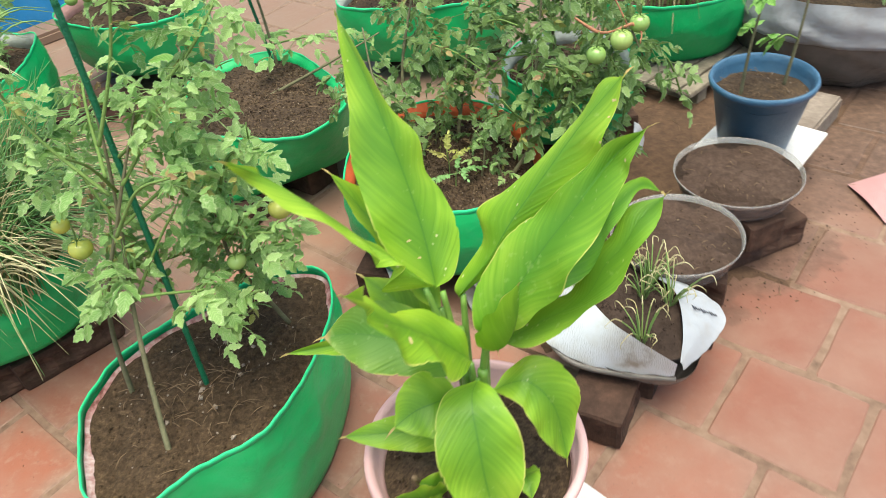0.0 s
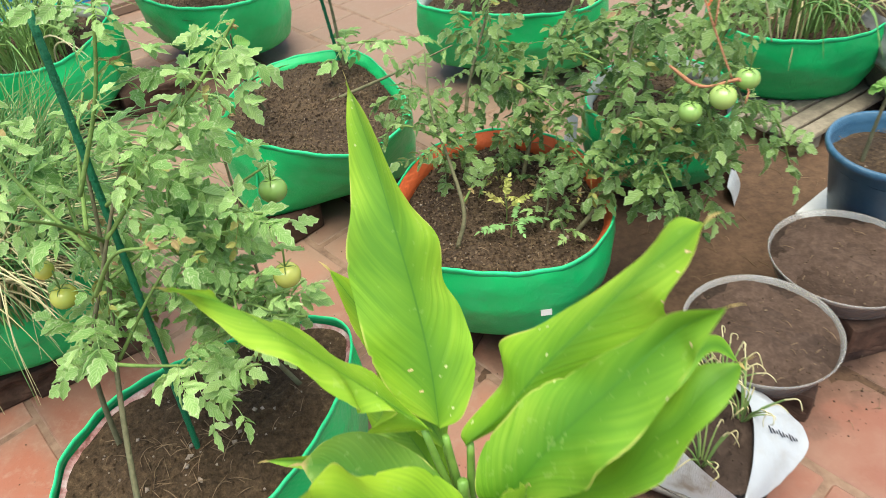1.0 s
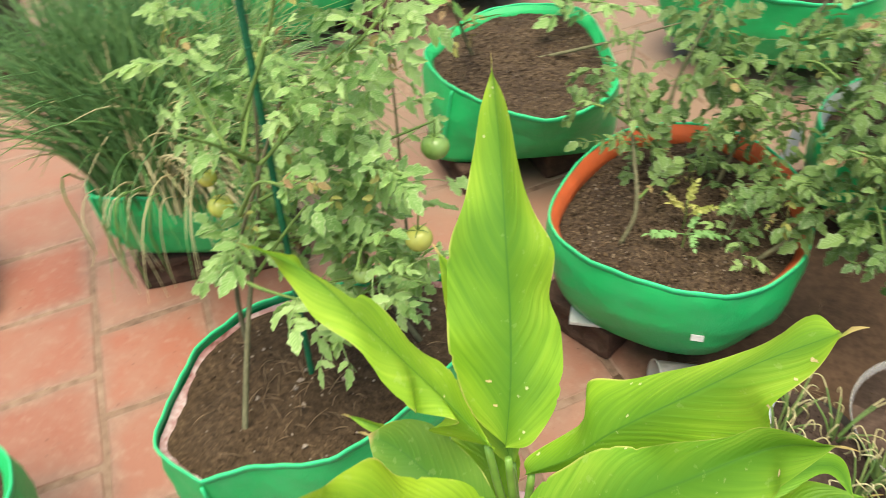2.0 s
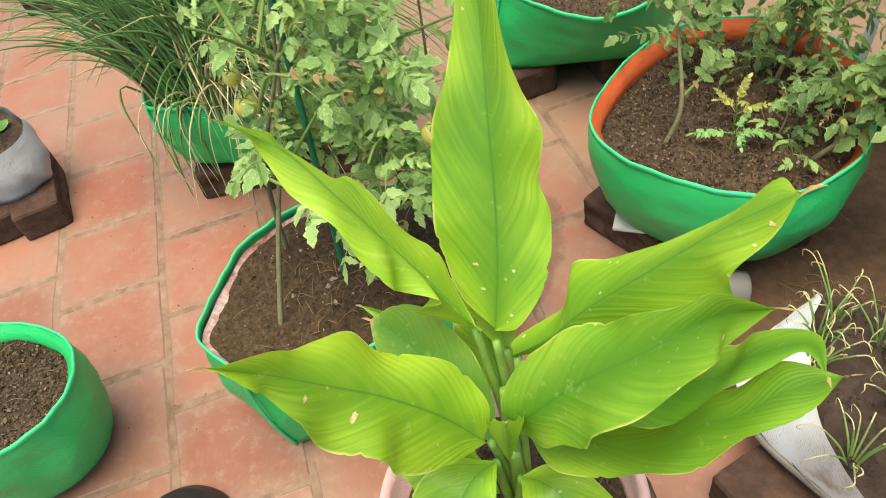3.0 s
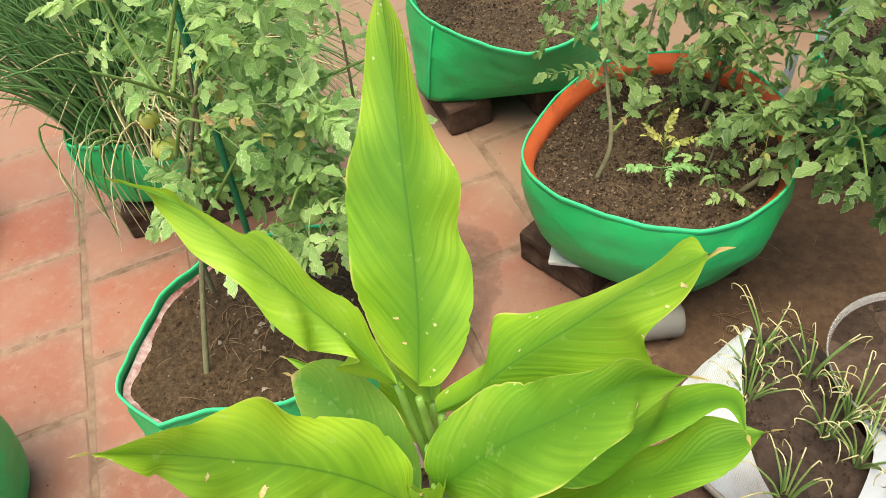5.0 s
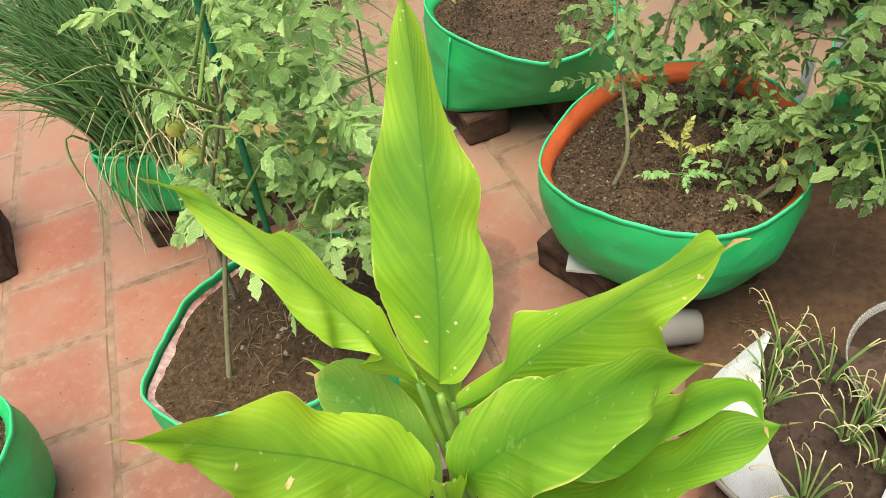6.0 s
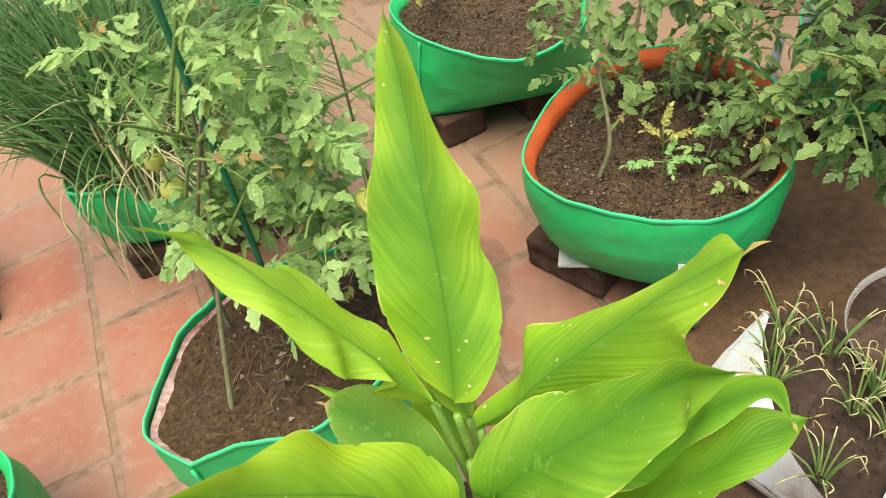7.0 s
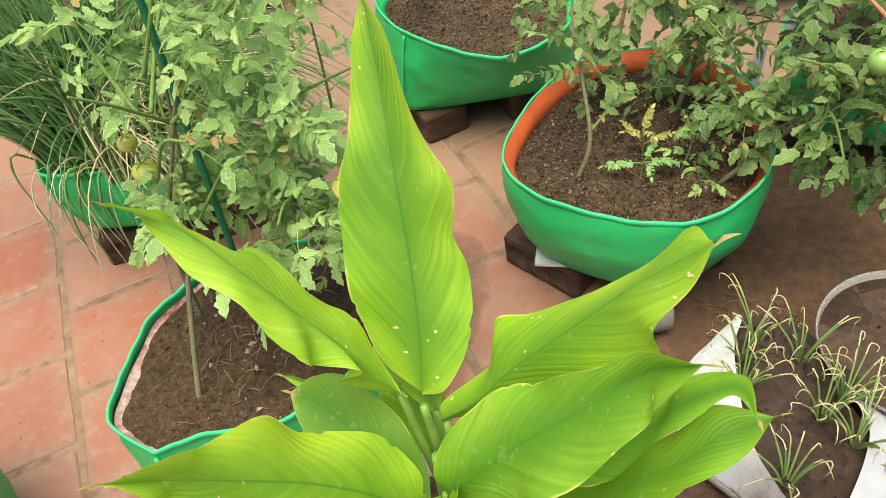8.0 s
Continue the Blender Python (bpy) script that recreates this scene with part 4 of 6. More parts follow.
def tomato(label, at, stems, per_metre, seed, fruits=(), size=1.0, yellow=0.05, thick=0.0045, meshes=None, bare=0.22, category="tomato plant", name="tomato_plant", group="tomato plants in grow bags", skin=None):
    """stems: lines of places from the soil up; leaves stand along them by turns."""
    r = random.Random(seed)
    plant = thing(name, at, label, category, group)
    KEEP_SEEN.extend(Vector(q[:3]) for q in fruits)
    for k, line in enumerate(stems):
        P = catmull(line, 40)
        L = float(np.linalg.norm(np.diff(P, axis=0), axis=1).sum())
        piece("stem", tube(line, [thick * (1 if line[0][2] < 0.3 else 0.6), thick * 0.35], 7, 26), STEM if line[0][2] < 0.3 else VINE, plant)
        first = bare if line[0][2] < 0.3 else 0.05
        count = max(2, int(per_metre * L * (1 - first)))
        for i in range(count):
            s = first + (1 - first) * (i + r.random()) / count
            p = P[min(39, int(s * 39))]
            az = i * 2.4 + r.uniform(-0.7, 0.7)
            way = Vector((-math.sin(az), math.cos(az), 0))
            if any((Vector(p) + way * k - q - d).length < 0.034 for q in KEEP_SEEN for d in CAMERA_SIDE for k in (0.0, 0.035, 0.07)):
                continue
            sc = size * r.uniform(0.7, 1.25) * (0.7 if s > 0.92 else 1)
            fading = r.random() < yellow
            sc *= 0.65 if fading else 1
            ob = new("leaf", r.choice(YELLOWS) if fading else r.choice(meshes or LEAVES))
            place_under(ob, plant)
            ob.matrix_basis = Matrix.Translation(p) @ Euler((radians(r.uniform(-45, 50)), radians(r.uniform(-45, 45)), az)).to_matrix().to_4x4() @ Matrix.Scale(sc, 4)
    for x, y, z, d in fruits:
        fr = piece("tomato", ball((x, y, z), d / 2), skin or FRUIT, plant, "unripe green tomato")
        piece("calyx", join(*[tube([(x, y, z + d * 0.36), (x + d * 0.25 * math.cos(a), y + d * 0.25 * math.sin(a), z + d * 0.45), (x + d * 0.42 * math.cos(a), y + d * 0.42 * math.sin(a), z + d * 0.40)], [0.0009, 0.0005], 4, 6) for a in np.arange(5) * 1.2566],
                           tube([(x, y, z + d * 0.36), (x + 0.004, y, z + d * 0.36 + 0.03)], [0.0013], 4, 4)), VINE, fr)
    return plant


tomato("staked tomato plant with dense grey-green leaves in a grow bag", (-0.37, 0.795, 0.2),
       [[(-0.365, 0.78, 0.196), (-0.372, 0.823, 0.272), (-0.378, 0.868, 0.35), (-0.381, 0.914, 0.428), (-0.375, 0.955, 0.51), (-0.355, 0.98, 0.64), (-0.345, 1.0, 0.76)],
        [(-0.355, 0.91, 0.55), (-0.30, 0.90, 0.62), (-0.25, 0.89, 0.64)],
        [(-0.35, 0.94, 0.62), (-0.38, 1.03, 0.68), (-0.40, 1.10, 0.70)],
        [(-0.36, 0.88, 0.47), (-0.31, 0.87, 0.48), (-0.26, 0.88, 0.47)],
        [(-0.345, 0.95, 0.66), (-0.30, 0.98, 0.76), (-0.27, 1.0, 0.86)],
        [(-0.378, 0.92, 0.43), (-0.33, 0.95, 0.50), (-0.29, 0.96, 0.55)],
        [(-0.37, 0.96, 0.52), (-0.41, 1.0, 0.58), (-0.44, 1.05, 0.62)],
        [(-0.35, 0.98, 0.62), (-0.30, 0.96, 0.66), (-0.26, 0.96, 0.70)],
        [(-0.36, 0.97, 0.58), (-0.34, 0.90, 0.66), (-0.34, 0.86, 0.70)],
        [(-0.35, 0.93, 0.60), (-0.42, 0.96, 0.68), (-0.47, 1.0, 0.76)]], 150, 101,
       [(-0.433, 0.951, 0.508, 0.033), (-0.447, 0.958, 0.545, 0.025)], bare=0.5, size=0.63, yellow=0.12, skin=FRUIT_TURNING)
tomato("slender tomato plant leaning on a green stake", (-0.46, 0.92, 0.2),
       [[(-0.46, 0.92, 0.195), (-0.43, 0.93, 0.40), (-0.36, 0.95, 0.56), (-0.29, 0.97, 0.70)],
        [(-0.40, 0.94, 0.45), (-0.41, 1.02, 0.52), (-0.42, 1.09, 0.54)],
        [(-0.34, 0.95, 0.60), (-0.28, 1.03, 0.66), (-0.23, 1.09, 0.66)],
        [(-0.36, 0.95, 0.54), (-0.30, 1.02, 0.56), (-0.24, 1.12, 0.56), (-0.228, 1.159, 0.552)],
        [(-0.40, 0.94, 0.47), (-0.36, 0.99, 0.44), (-0.31, 1.04, 0.42)],
        [(-0.30, 0.97, 0.68), (-0.22, 1.02, 0.74), (-0.17, 1.06, 0.80)]], 150, 103, [(-0.228, 1.159, 0.512, 0.040)], bare=0.45, size=0.63, yellow=0.12)
tomato("tomato plant at the far end of its grow bag", (-0.21, 1.05, 0.2),
       [[(-0.21, 1.05, 0.195), (-0.235, 1.02, 0.32), (-0.26, 1.0, 0.44), (-0.24, 1.02, 0.58)],
        [(-0.25, 1.0, 0.42), (-0.19, 0.97, 0.46), (-0.14, 0.96, 0.47)],
        [(-0.25, 1.01, 0.40), (-0.29, 0.95, 0.42), (-0.32, 0.91, 0.40)],
        [(-0.25, 1.0, 0.46), (-0.21, 0.94, 0.52), (-0.19, 0.90, 0.53)],
        [(-0.24, 1.02, 0.40), (-0.20, 1.0, 0.46), (-0.17, 0.98, 0.49)],
        [(-0.24, 1.0, 0.44), (-0.20, 0.95, 0.50), (-0.16, 0.92, 0.52)],
        [(-0.25, 1.0, 0.39), (-0.26, 0.93, 0.39), (-0.25, 0.88, 0.37)],
        [(-0.25, 1.0, 0.46), (-0.29, 1.05, 0.48), (-0.33, 1.06, 0.47)],
        [(-0.25, 1.01, 0.50), (-0.27, 0.96, 0.57), (-0.25, 0.93, 0.62)],
        [(-0.25, 1.01, 0.52), (-0.21, 0.99, 0.60), (-0.16, 0.97, 0.62)]], 128, 107, [(-0.163, 0.991, 0.509, 0.034), (-0.24, 0.97, 0.44, 0.028)], bare=0.35, size=0.64, yellow=0.09)
tomato("bare-stemmed tomato plant with a dark woody stem", (-0.27, 1.12, 0.2),
       [[(-0.27, 1.12, 0.195), (-0.275, 1.13, 0.38), (-0.285, 1.16, 0.54), (-0.29, 1.175, 0.68)]], 50, 109, size=0.9, bare=0.4, thick=0.0035)

STRAGGLE = 78
tomato("sprawling tomato plant hanging over the bag with green fruit", (0.20, 1.40, 0.24),
       [[(0.20, 1.40, 0.235), (0.29, 1.45, 0.33), (0.37, 1.46, 0.43), (0.42, 1.42, 0.52), (0.45, 1.39, 0.47)],
        [(0.33, 1.46, 0.38), (0.40, 1.55, 0.36), (0.46, 1.60, 0.30)],
        [(0.36, 1.46, 0.42), (0.42, 1.50, 0.55), (0.44, 1.58, 0.66)],
        [(0.42, 1.42, 0.50), (0.50, 1.42, 0.45), (0.54, 1.41, 0.36)],
        [(0.24, 1.43, 0.28), (0.27, 1.50, 0.42), (0.29, 1.53, 0.56), (0.31, 1.52, 0.66)],
        [(0.31, 1.45, 0.36), (0.33, 1.40, 0.38), (0.36, 1.35, 0.33)],
        [(0.27, 1.44, 0.31), (0.22, 1.42, 0.36), (0.19, 1.42, 0.40)],
        [(0.30, 1.46, 0.36), (0.38, 1.56, 0.44), (0.42, 1.66, 0.50)],
        [(0.33, 1.46, 0.40), (0.30, 1.40, 0.46), (0.27, 1.38, 0.48)],
        [(0.40, 1.45, 0.46), (0.43, 1.42, 0.36), (0.41, 1.44, 0.22)],
        [(0.36, 1.46, 0.42), (0.39, 1.50, 0.34), (0.36, 1.52, 0.22)]], STRAGGLE, 111,
       [(0.362, 1.380, 0.488, 0.036), (0.408, 1.387, 0.508, 0.041), (0.445, 1.41, 0.525, 0.037)], size=0.70, yellow=0.10, meshes=DULLS)
tomato("tall tomato plant with curled grey-green leaves", (0.10, 1.56, 0.24),
       [[(0.10, 1.56, 0.235), (0.14, 1.60, 0.42), (0.20, 1.65, 0.58), (0.22, 1.70, 0.72)],
        [(0.13, 1.59, 0.38), (0.05, 1.66, 0.48), (-0.03, 1.72, 0.52)],
        [(0.17, 1.62, 0.50), (0.26, 1.60, 0.54), (0.34, 1.58, 0.52)],
        [(0.12, 1.57, 0.32), (0.20, 1.58, 0.40), (0.26, 1.56, 0.42)],
        [(0.12, 1.58, 0.36), (0.10, 1.52, 0.40), (0.09, 1.48, 0.40)],
        [(0.15, 1.61, 0.46), (0.20, 1.56, 0.50), (0.24, 1.52, 0.50)]], STRAGGLE, 113, size=0.72, yellow=0.09, bare=0.1, meshes=DULLS)
tomato("tomato plant with some yellowed leaves", (0.0, 1.52, 0.24),
       [[(0.0, 1.52, 0.235), (0.0, 1.58, 0.40), (0.04, 1.64, 0.54), (0.08, 1.72, 0.66)],
        [(0.0, 1.57, 0.36), (-0.08, 1.58, 0.42), (-0.14, 1.57, 0.42)],
        [(0.02, 1.60, 0.46), (0.10, 1.54, 0.46), (0.17, 1.50, 0.42)]], STRAGGLE, 117, yellow=0.16, size=0.70, bare=0.1, meshes=DULLS)
tomato("short tomato shoot at the bag's edge", (-0.01, 1.35, 0.24),
       [[(-0.01, 1.35, 0.235), (0.005, 1.375, 0.30), (-0.02, 1.42, 0.38), (-0.05, 1.47, 0.45), (-0.06, 1.53, 0.53)], [(0.005, 1.385, 0.315), (0.02, 1.40, 0.335), (0.035, 1.41, 0.34)], [(-0.03, 1.44, 0.41), (-0.09, 1.45, 0.43), (-0.13, 1.45, 0.42)]], 52, 119, size=0.62, thick=0.0042, bare=0.45, meshes=DULLS)
tomato("low tangle of small tomato shoots over dark soil", (0.12, 1.50, 0.24),
       [[(0.12, 1.50, 0.235), (0.14, 1.50, 0.29), (0.18, 1.47, 0.33)], [(0.05, 1.55, 0.235), (0.06, 1.52, 0.30), (0.05, 1.48, 0.34)], [(0.17, 1.55, 0.235), (0.19, 1.53, 0.31), (0.17, 1.48, 0.36)],
        [(-0.05, 1.55, 0.235), (-0.04, 1.53, 0.31), (-0.06, 1.49, 0.37)], [(0.08, 1.60, 0.235), (0.09, 1.58, 0.32), (0.10, 1.55, 0.38)], [(0.20, 1.45, 0.235), (0.19, 1.42, 0.30), (0.21, 1.39, 0.33)]], 95, 171, size=0.48, thick=0.0025, bare=0.1, yellow=0.14, meshes=DULLS)
tomato("small tomato seedling in dark soil", (0.18, 1.36, 0.24), [[(0.18, 1.365, 0.235), (0.175, 1.355, 0.28), (0.165, 1.35, 0.315)], [(0.14, 1.41, 0.235), (0.15, 1.42, 0.30), (0.13, 1.43, 0.34)]], 80, 121, size=0.42, thick=0.0025, bare=0.1)

tomato("young plant with pale broad drooping leaves", (-0.50, 1.86, 0.22),
       [[(-0.50, 1.84, 0.215), (-0.51, 1.80, 0.32), (-0.50, 1.74, 0.42), (-0.47, 1.69, 0.50)], [(-0.505, 1.79, 0.34), (-0.46, 1.74, 0.38), (-0.42, 1.70, 0.40)]], 34, 131, size=1.0, yellow=0.4, meshes=BROADS, bare=0.3, name="seedling", category="seedling", group="")
for k, (sx, sy) in enumerate(((-1.22, 2.2), (-1.32, 2.28), (-1.38, 2.18), (-1.24, 2.34), (-1.40, 2.36))):
    tomato("dark leafy seedling in a grow bag by the wall", (sx, sy, 0.22), [[(sx, sy, 0.22), (sx + 0.01, sy, 0.33), (sx + 0.02 * (k - 2), sy - 0.02, 0.46)]], 75, 300 + k, size=0.8, yellow=0, meshes=LEAVES, bare=0.1, name="seedling", category="seedling", group="leafy seedlings in the far bag", thick=0.003)
tomato("tomato plant tied to a dark stake", (-0.36, 2.05, 0.22),
       [[(-0.36, 2.05, 0.215), (-0.37, 2.06, 0.42), (-0.40, 2.08, 0.62), (-0.42, 2.1, 0.8)], [(-0.37, 2.05, 0.30), (-0.26, 2.0, 0.33), (-0.17, 1.93, 0.35)]], 34, 133, bare=0.35)
tomato("long bare tomato runner lying across the soil", (-0.42, 1.86, 0.225),
       [[(-0.42, 1.86, 0.222), (-0.33, 1.88, 0.25), (-0.20, 1.89, 0.30), (-0.06, 1.90, 0.36)]], 16, 137, size=0.7, bare=0.7, thick=0.005)
tomato("tomato plant with pale green fruit near the wall", (-0.95, 2.62, 0.23),
       [[(-0.95, 2.62, 0.225), (-0.93, 2.55, 0.40), (-0.90, 2.45, 0.50), (-0.88, 2.40, 0.46)], [(-0.85, 2.65, 0.225), (-0.82, 2.6, 0.45), (-0.78, 2.52, 0.6), (-0.72, 2.45, 0.62)], [(-1.02, 2.68, 0.225), (-1.0, 2.7, 0.45), (-0.98, 2.7, 0.65)]], 44, 141,
       [(-0.92, 2.43, 0.40, 0.045), (-0.87, 2.41, 0.37, 0.045), (-1.03, 2.46, 0.35, 0.04), (-0.97, 2.44, 0.36, 0.036)])
tomato("bushy tomato plant rising behind the round bag", (0.36, 1.86, 0.22),
       [[(0.36, 1.86, 0.22), (0.36, 1.84, 0.45), (0.34, 1.82, 0.66), (0.30, 1.80, 0.82)], [(0.34, 1.85, 0.30), (0.26, 1.78, 0.42), (0.18, 1.76, 0.48)], [(0.36, 1.85, 0.40), (0.44, 1.78, 0.52), (0.50, 1.70, 0.50)], [(0.35, 1.84, 0.55), (0.45, 1.82, 0.68), (0.52, 1.80, 0.70)]], 58, 151, size=0.85, meshes=DULLS)
tomato("bushy tomato plant with yellow flowers", (0.46, 1.86, 0.22),
       [[(0.46, 1.86, 0.22), (0.50, 1.80, 0.42), (0.53, 1.72, 0.52), (0.54, 1.64, 0.47)], [(0.47, 1.85, 0.36), (0.42, 1.75, 0.44), (0.40, 1.66, 0.42)]], 58, 153, size=0.80, meshes=DULLS)
tomato("tomato plant in a back-row grow bag", (0.0, 2.46, 0.22),
       [[(-0.05, 2.45, 0.22), (-0.03, 2.42, 0.42), (0.0, 2.36, 0.55), (0.03, 2.28, 0.58)], [(0.15, 2.45, 0.22), (0.16, 2.40, 0.45), (0.2, 2.32, 0.6), (0.24, 2.24, 0.62)], [(0.05, 2.5, 0.22), (0.05, 2.5, 0.5), (0.08, 2.45, 0.75)]], 52, 161, meshes=DULLS)


YELLOW_FERN = leaf_mesh(compound(96, 0.055, 9, 0.0105, 0.35, 0.6, 0.3), FERN_YELLOW)
wilted = thing("seedling", (0.074, 1.425, 0.238), "small yellowing fern-like seedling in dark soil", "seedling")
for k, (az, tl, sc) in enumerate(((-70, 30, 0.8), (60, 35, 0.7), (140, 50, 0.8), (-20, 60, 0.7), (-140, 30, 0.6))):
    ob = new("leaf", YELLOW_FERN)
    place_under(ob, wilted)
    ob.matrix_basis = Matrix.Translation((0.074, 1.425, 0.265 + 0.007 * k)) @ pose(0, 0, 0, tl, 0, az) @ Matrix.Scale(sc * 1.15, 4)
piece("stem", tube([(0.074, 1.425, 0.228), (0.076, 1.425, 0.265), (0.074, 1.425, 0.30)], [0.0016, 0.0009], 5, 8), VINE, wilted)
FERN = [leaf_mesh(compound(95, 0.075, 11, 0.0125, 0.35, 0.6, 0.3), FERN_LEAF)]
fern = thing("seedling", (0.084, 1.376, 0.240), "small pale green fern-like seedling in dark soil", "seedling")
for k, (az, tl, sc) in enumerate(((-62, 6, 0.85), (118, 8, 0.8), (-5, 30, 0.5), (-150, 12, 0.55))):
    ob = new("leaf", FERN[0])
    place_under(ob, fern)
    ob.matrix_basis = Matrix.Translation((0.084 + 0.003 * k, 1.377, 0.268 + 0.003 * k)) @ pose(0, 0, 0, tl, 0, az) @ Matrix.Scale(sc, 4)
piece("stem", tube([(0.084, 1.378, 0.228), (0.086, 1.378, 0.255), (0.088, 1.377, 0.276)], [0.0018, 0.001], 5, 8), VINE, fern)


# ---- stakes and string ----
def stake(label, a, b, r=0.0043):
    a, b = Vector(a), Vector(b)
    st = thing("plant_stake", tuple(a), label, "stake", "plant stakes")
    piece("rod", tube([a, a.lerp(b, 0.5), b], [r], 10, 12), STAKE_GREEN, st)
    n = int((b - a).length / 0.022)
    d = (b - a).normalized()
    bm = bmesh.new()
    rot = d.to_track_quat('Z', 'Y').to_matrix().to_4x4()
    for i in range(1, n):
        p = a.lerp(b, i / n)
        bmesh.ops.create_cone(bm, cap_ends=True, segments=8, radius1=r * 1.14, radius2=r * 1.06, depth=0.004, matrix=Matrix.Translation(p) @ rot)
    part("ribs", bm, STAKE_GREEN, st)
    return st


stake("dark green ribbed plant stake in a grow bag", (-0.333, 0.909, 0.17), (-0.3495, 1.008, 0.84))
stake("dark green plant stake beside a tomato", (-0.37, 2.07, 0.18), (-0.45, 2.10, 0.9))

cord = thing("string", (0.45, 1.42, 0.5), "frayed orange string tied to tomato stems", "string")
piece("cord", join(tube([(0.33, 1.42, 0.545), (0.375, 1.40, 0.52), (0.43, 1.40, 0.53)], [0.002, 0.0036, 0.002, 0.003], 6, 16), tube([(0.43, 1.40, 0.53), (0.445, 1.395, 0.515), (0.44, 1.38, 0.50)], [0.003, 0.001], 5, 8), tube([(0.42, 1.40, 0.53), (0.38, 1.44, 0.62), (0.34, 1.48, 0.72)], [0.0016], 5, 14), tube([(0.39, 1.43, 0.60), (0.40, 1.46, 0.66), (0.43, 1.50, 0.74)], [0.0016], 5, 10)), ROPE, cord)


# ---- turmeric plant in its pink pot ----
POT = (0.07, 0.702)
pot = thing("flower_pot", (*POT, 0.08), "pale pink plastic flower pot standing on a white tile", "flower pot")
piece("shell", lathe([(0.0, 0.0), (0.085, 0.0), (0.092, 0.006), (0.124, 0.215), (0.137, 0.222), (0.140, 0.235), (0.138, 0.243), (0.131, 0.243), (0.127, 0.236), (0.12, 0.19), (0.0, 0.19)], (*POT, 0.08), 56), PINK_PLASTIC, pot)
ring = np.array([(POT[0] + 0.119 * math.cos(a), POT[1] + 0.119 * math.sin(a)) for a in np.linspace(0, 6.283, 48, endpoint=False)])
piece("soil", soil_top(ring, 0.283, 41), SOIL, pot, "dark potting soil")
piece("soil_crumb", crumbs(ring, 0.283, 500, 42, (0.0008, 0.0034)), CRUMB, pot, kind="stuff", smooth=False)
piece("litter", join(twigs(ring, 0.287, 16, 43, (0.012, 0.03)), tube([(0.005, 0.665, 0.285), (0.0, 0.655, 0.32), (-0.004, 0.648, 0.345)], [0.006, 0.005, 0.003], 7, 10)), DRY, pot, "dry brown leaf stumps and scraps")
base_tile = part("floor_tile", block(0.11, 0.725, 0.073, 0.255, 0.225, 0.007, 42, 0.0015), WHITE_TILE, terrace)
base_tile.parent = None
base_tile.matrix_parent_inverse = Matrix()
tagged(base_tile, "loose white glazed tile under a flower pot", "tile")

turmeric = thing("turmeric_plant", (*POT, 0.28), "lush turmeric plant with broad ribbed yellow-green leaves", "plant")


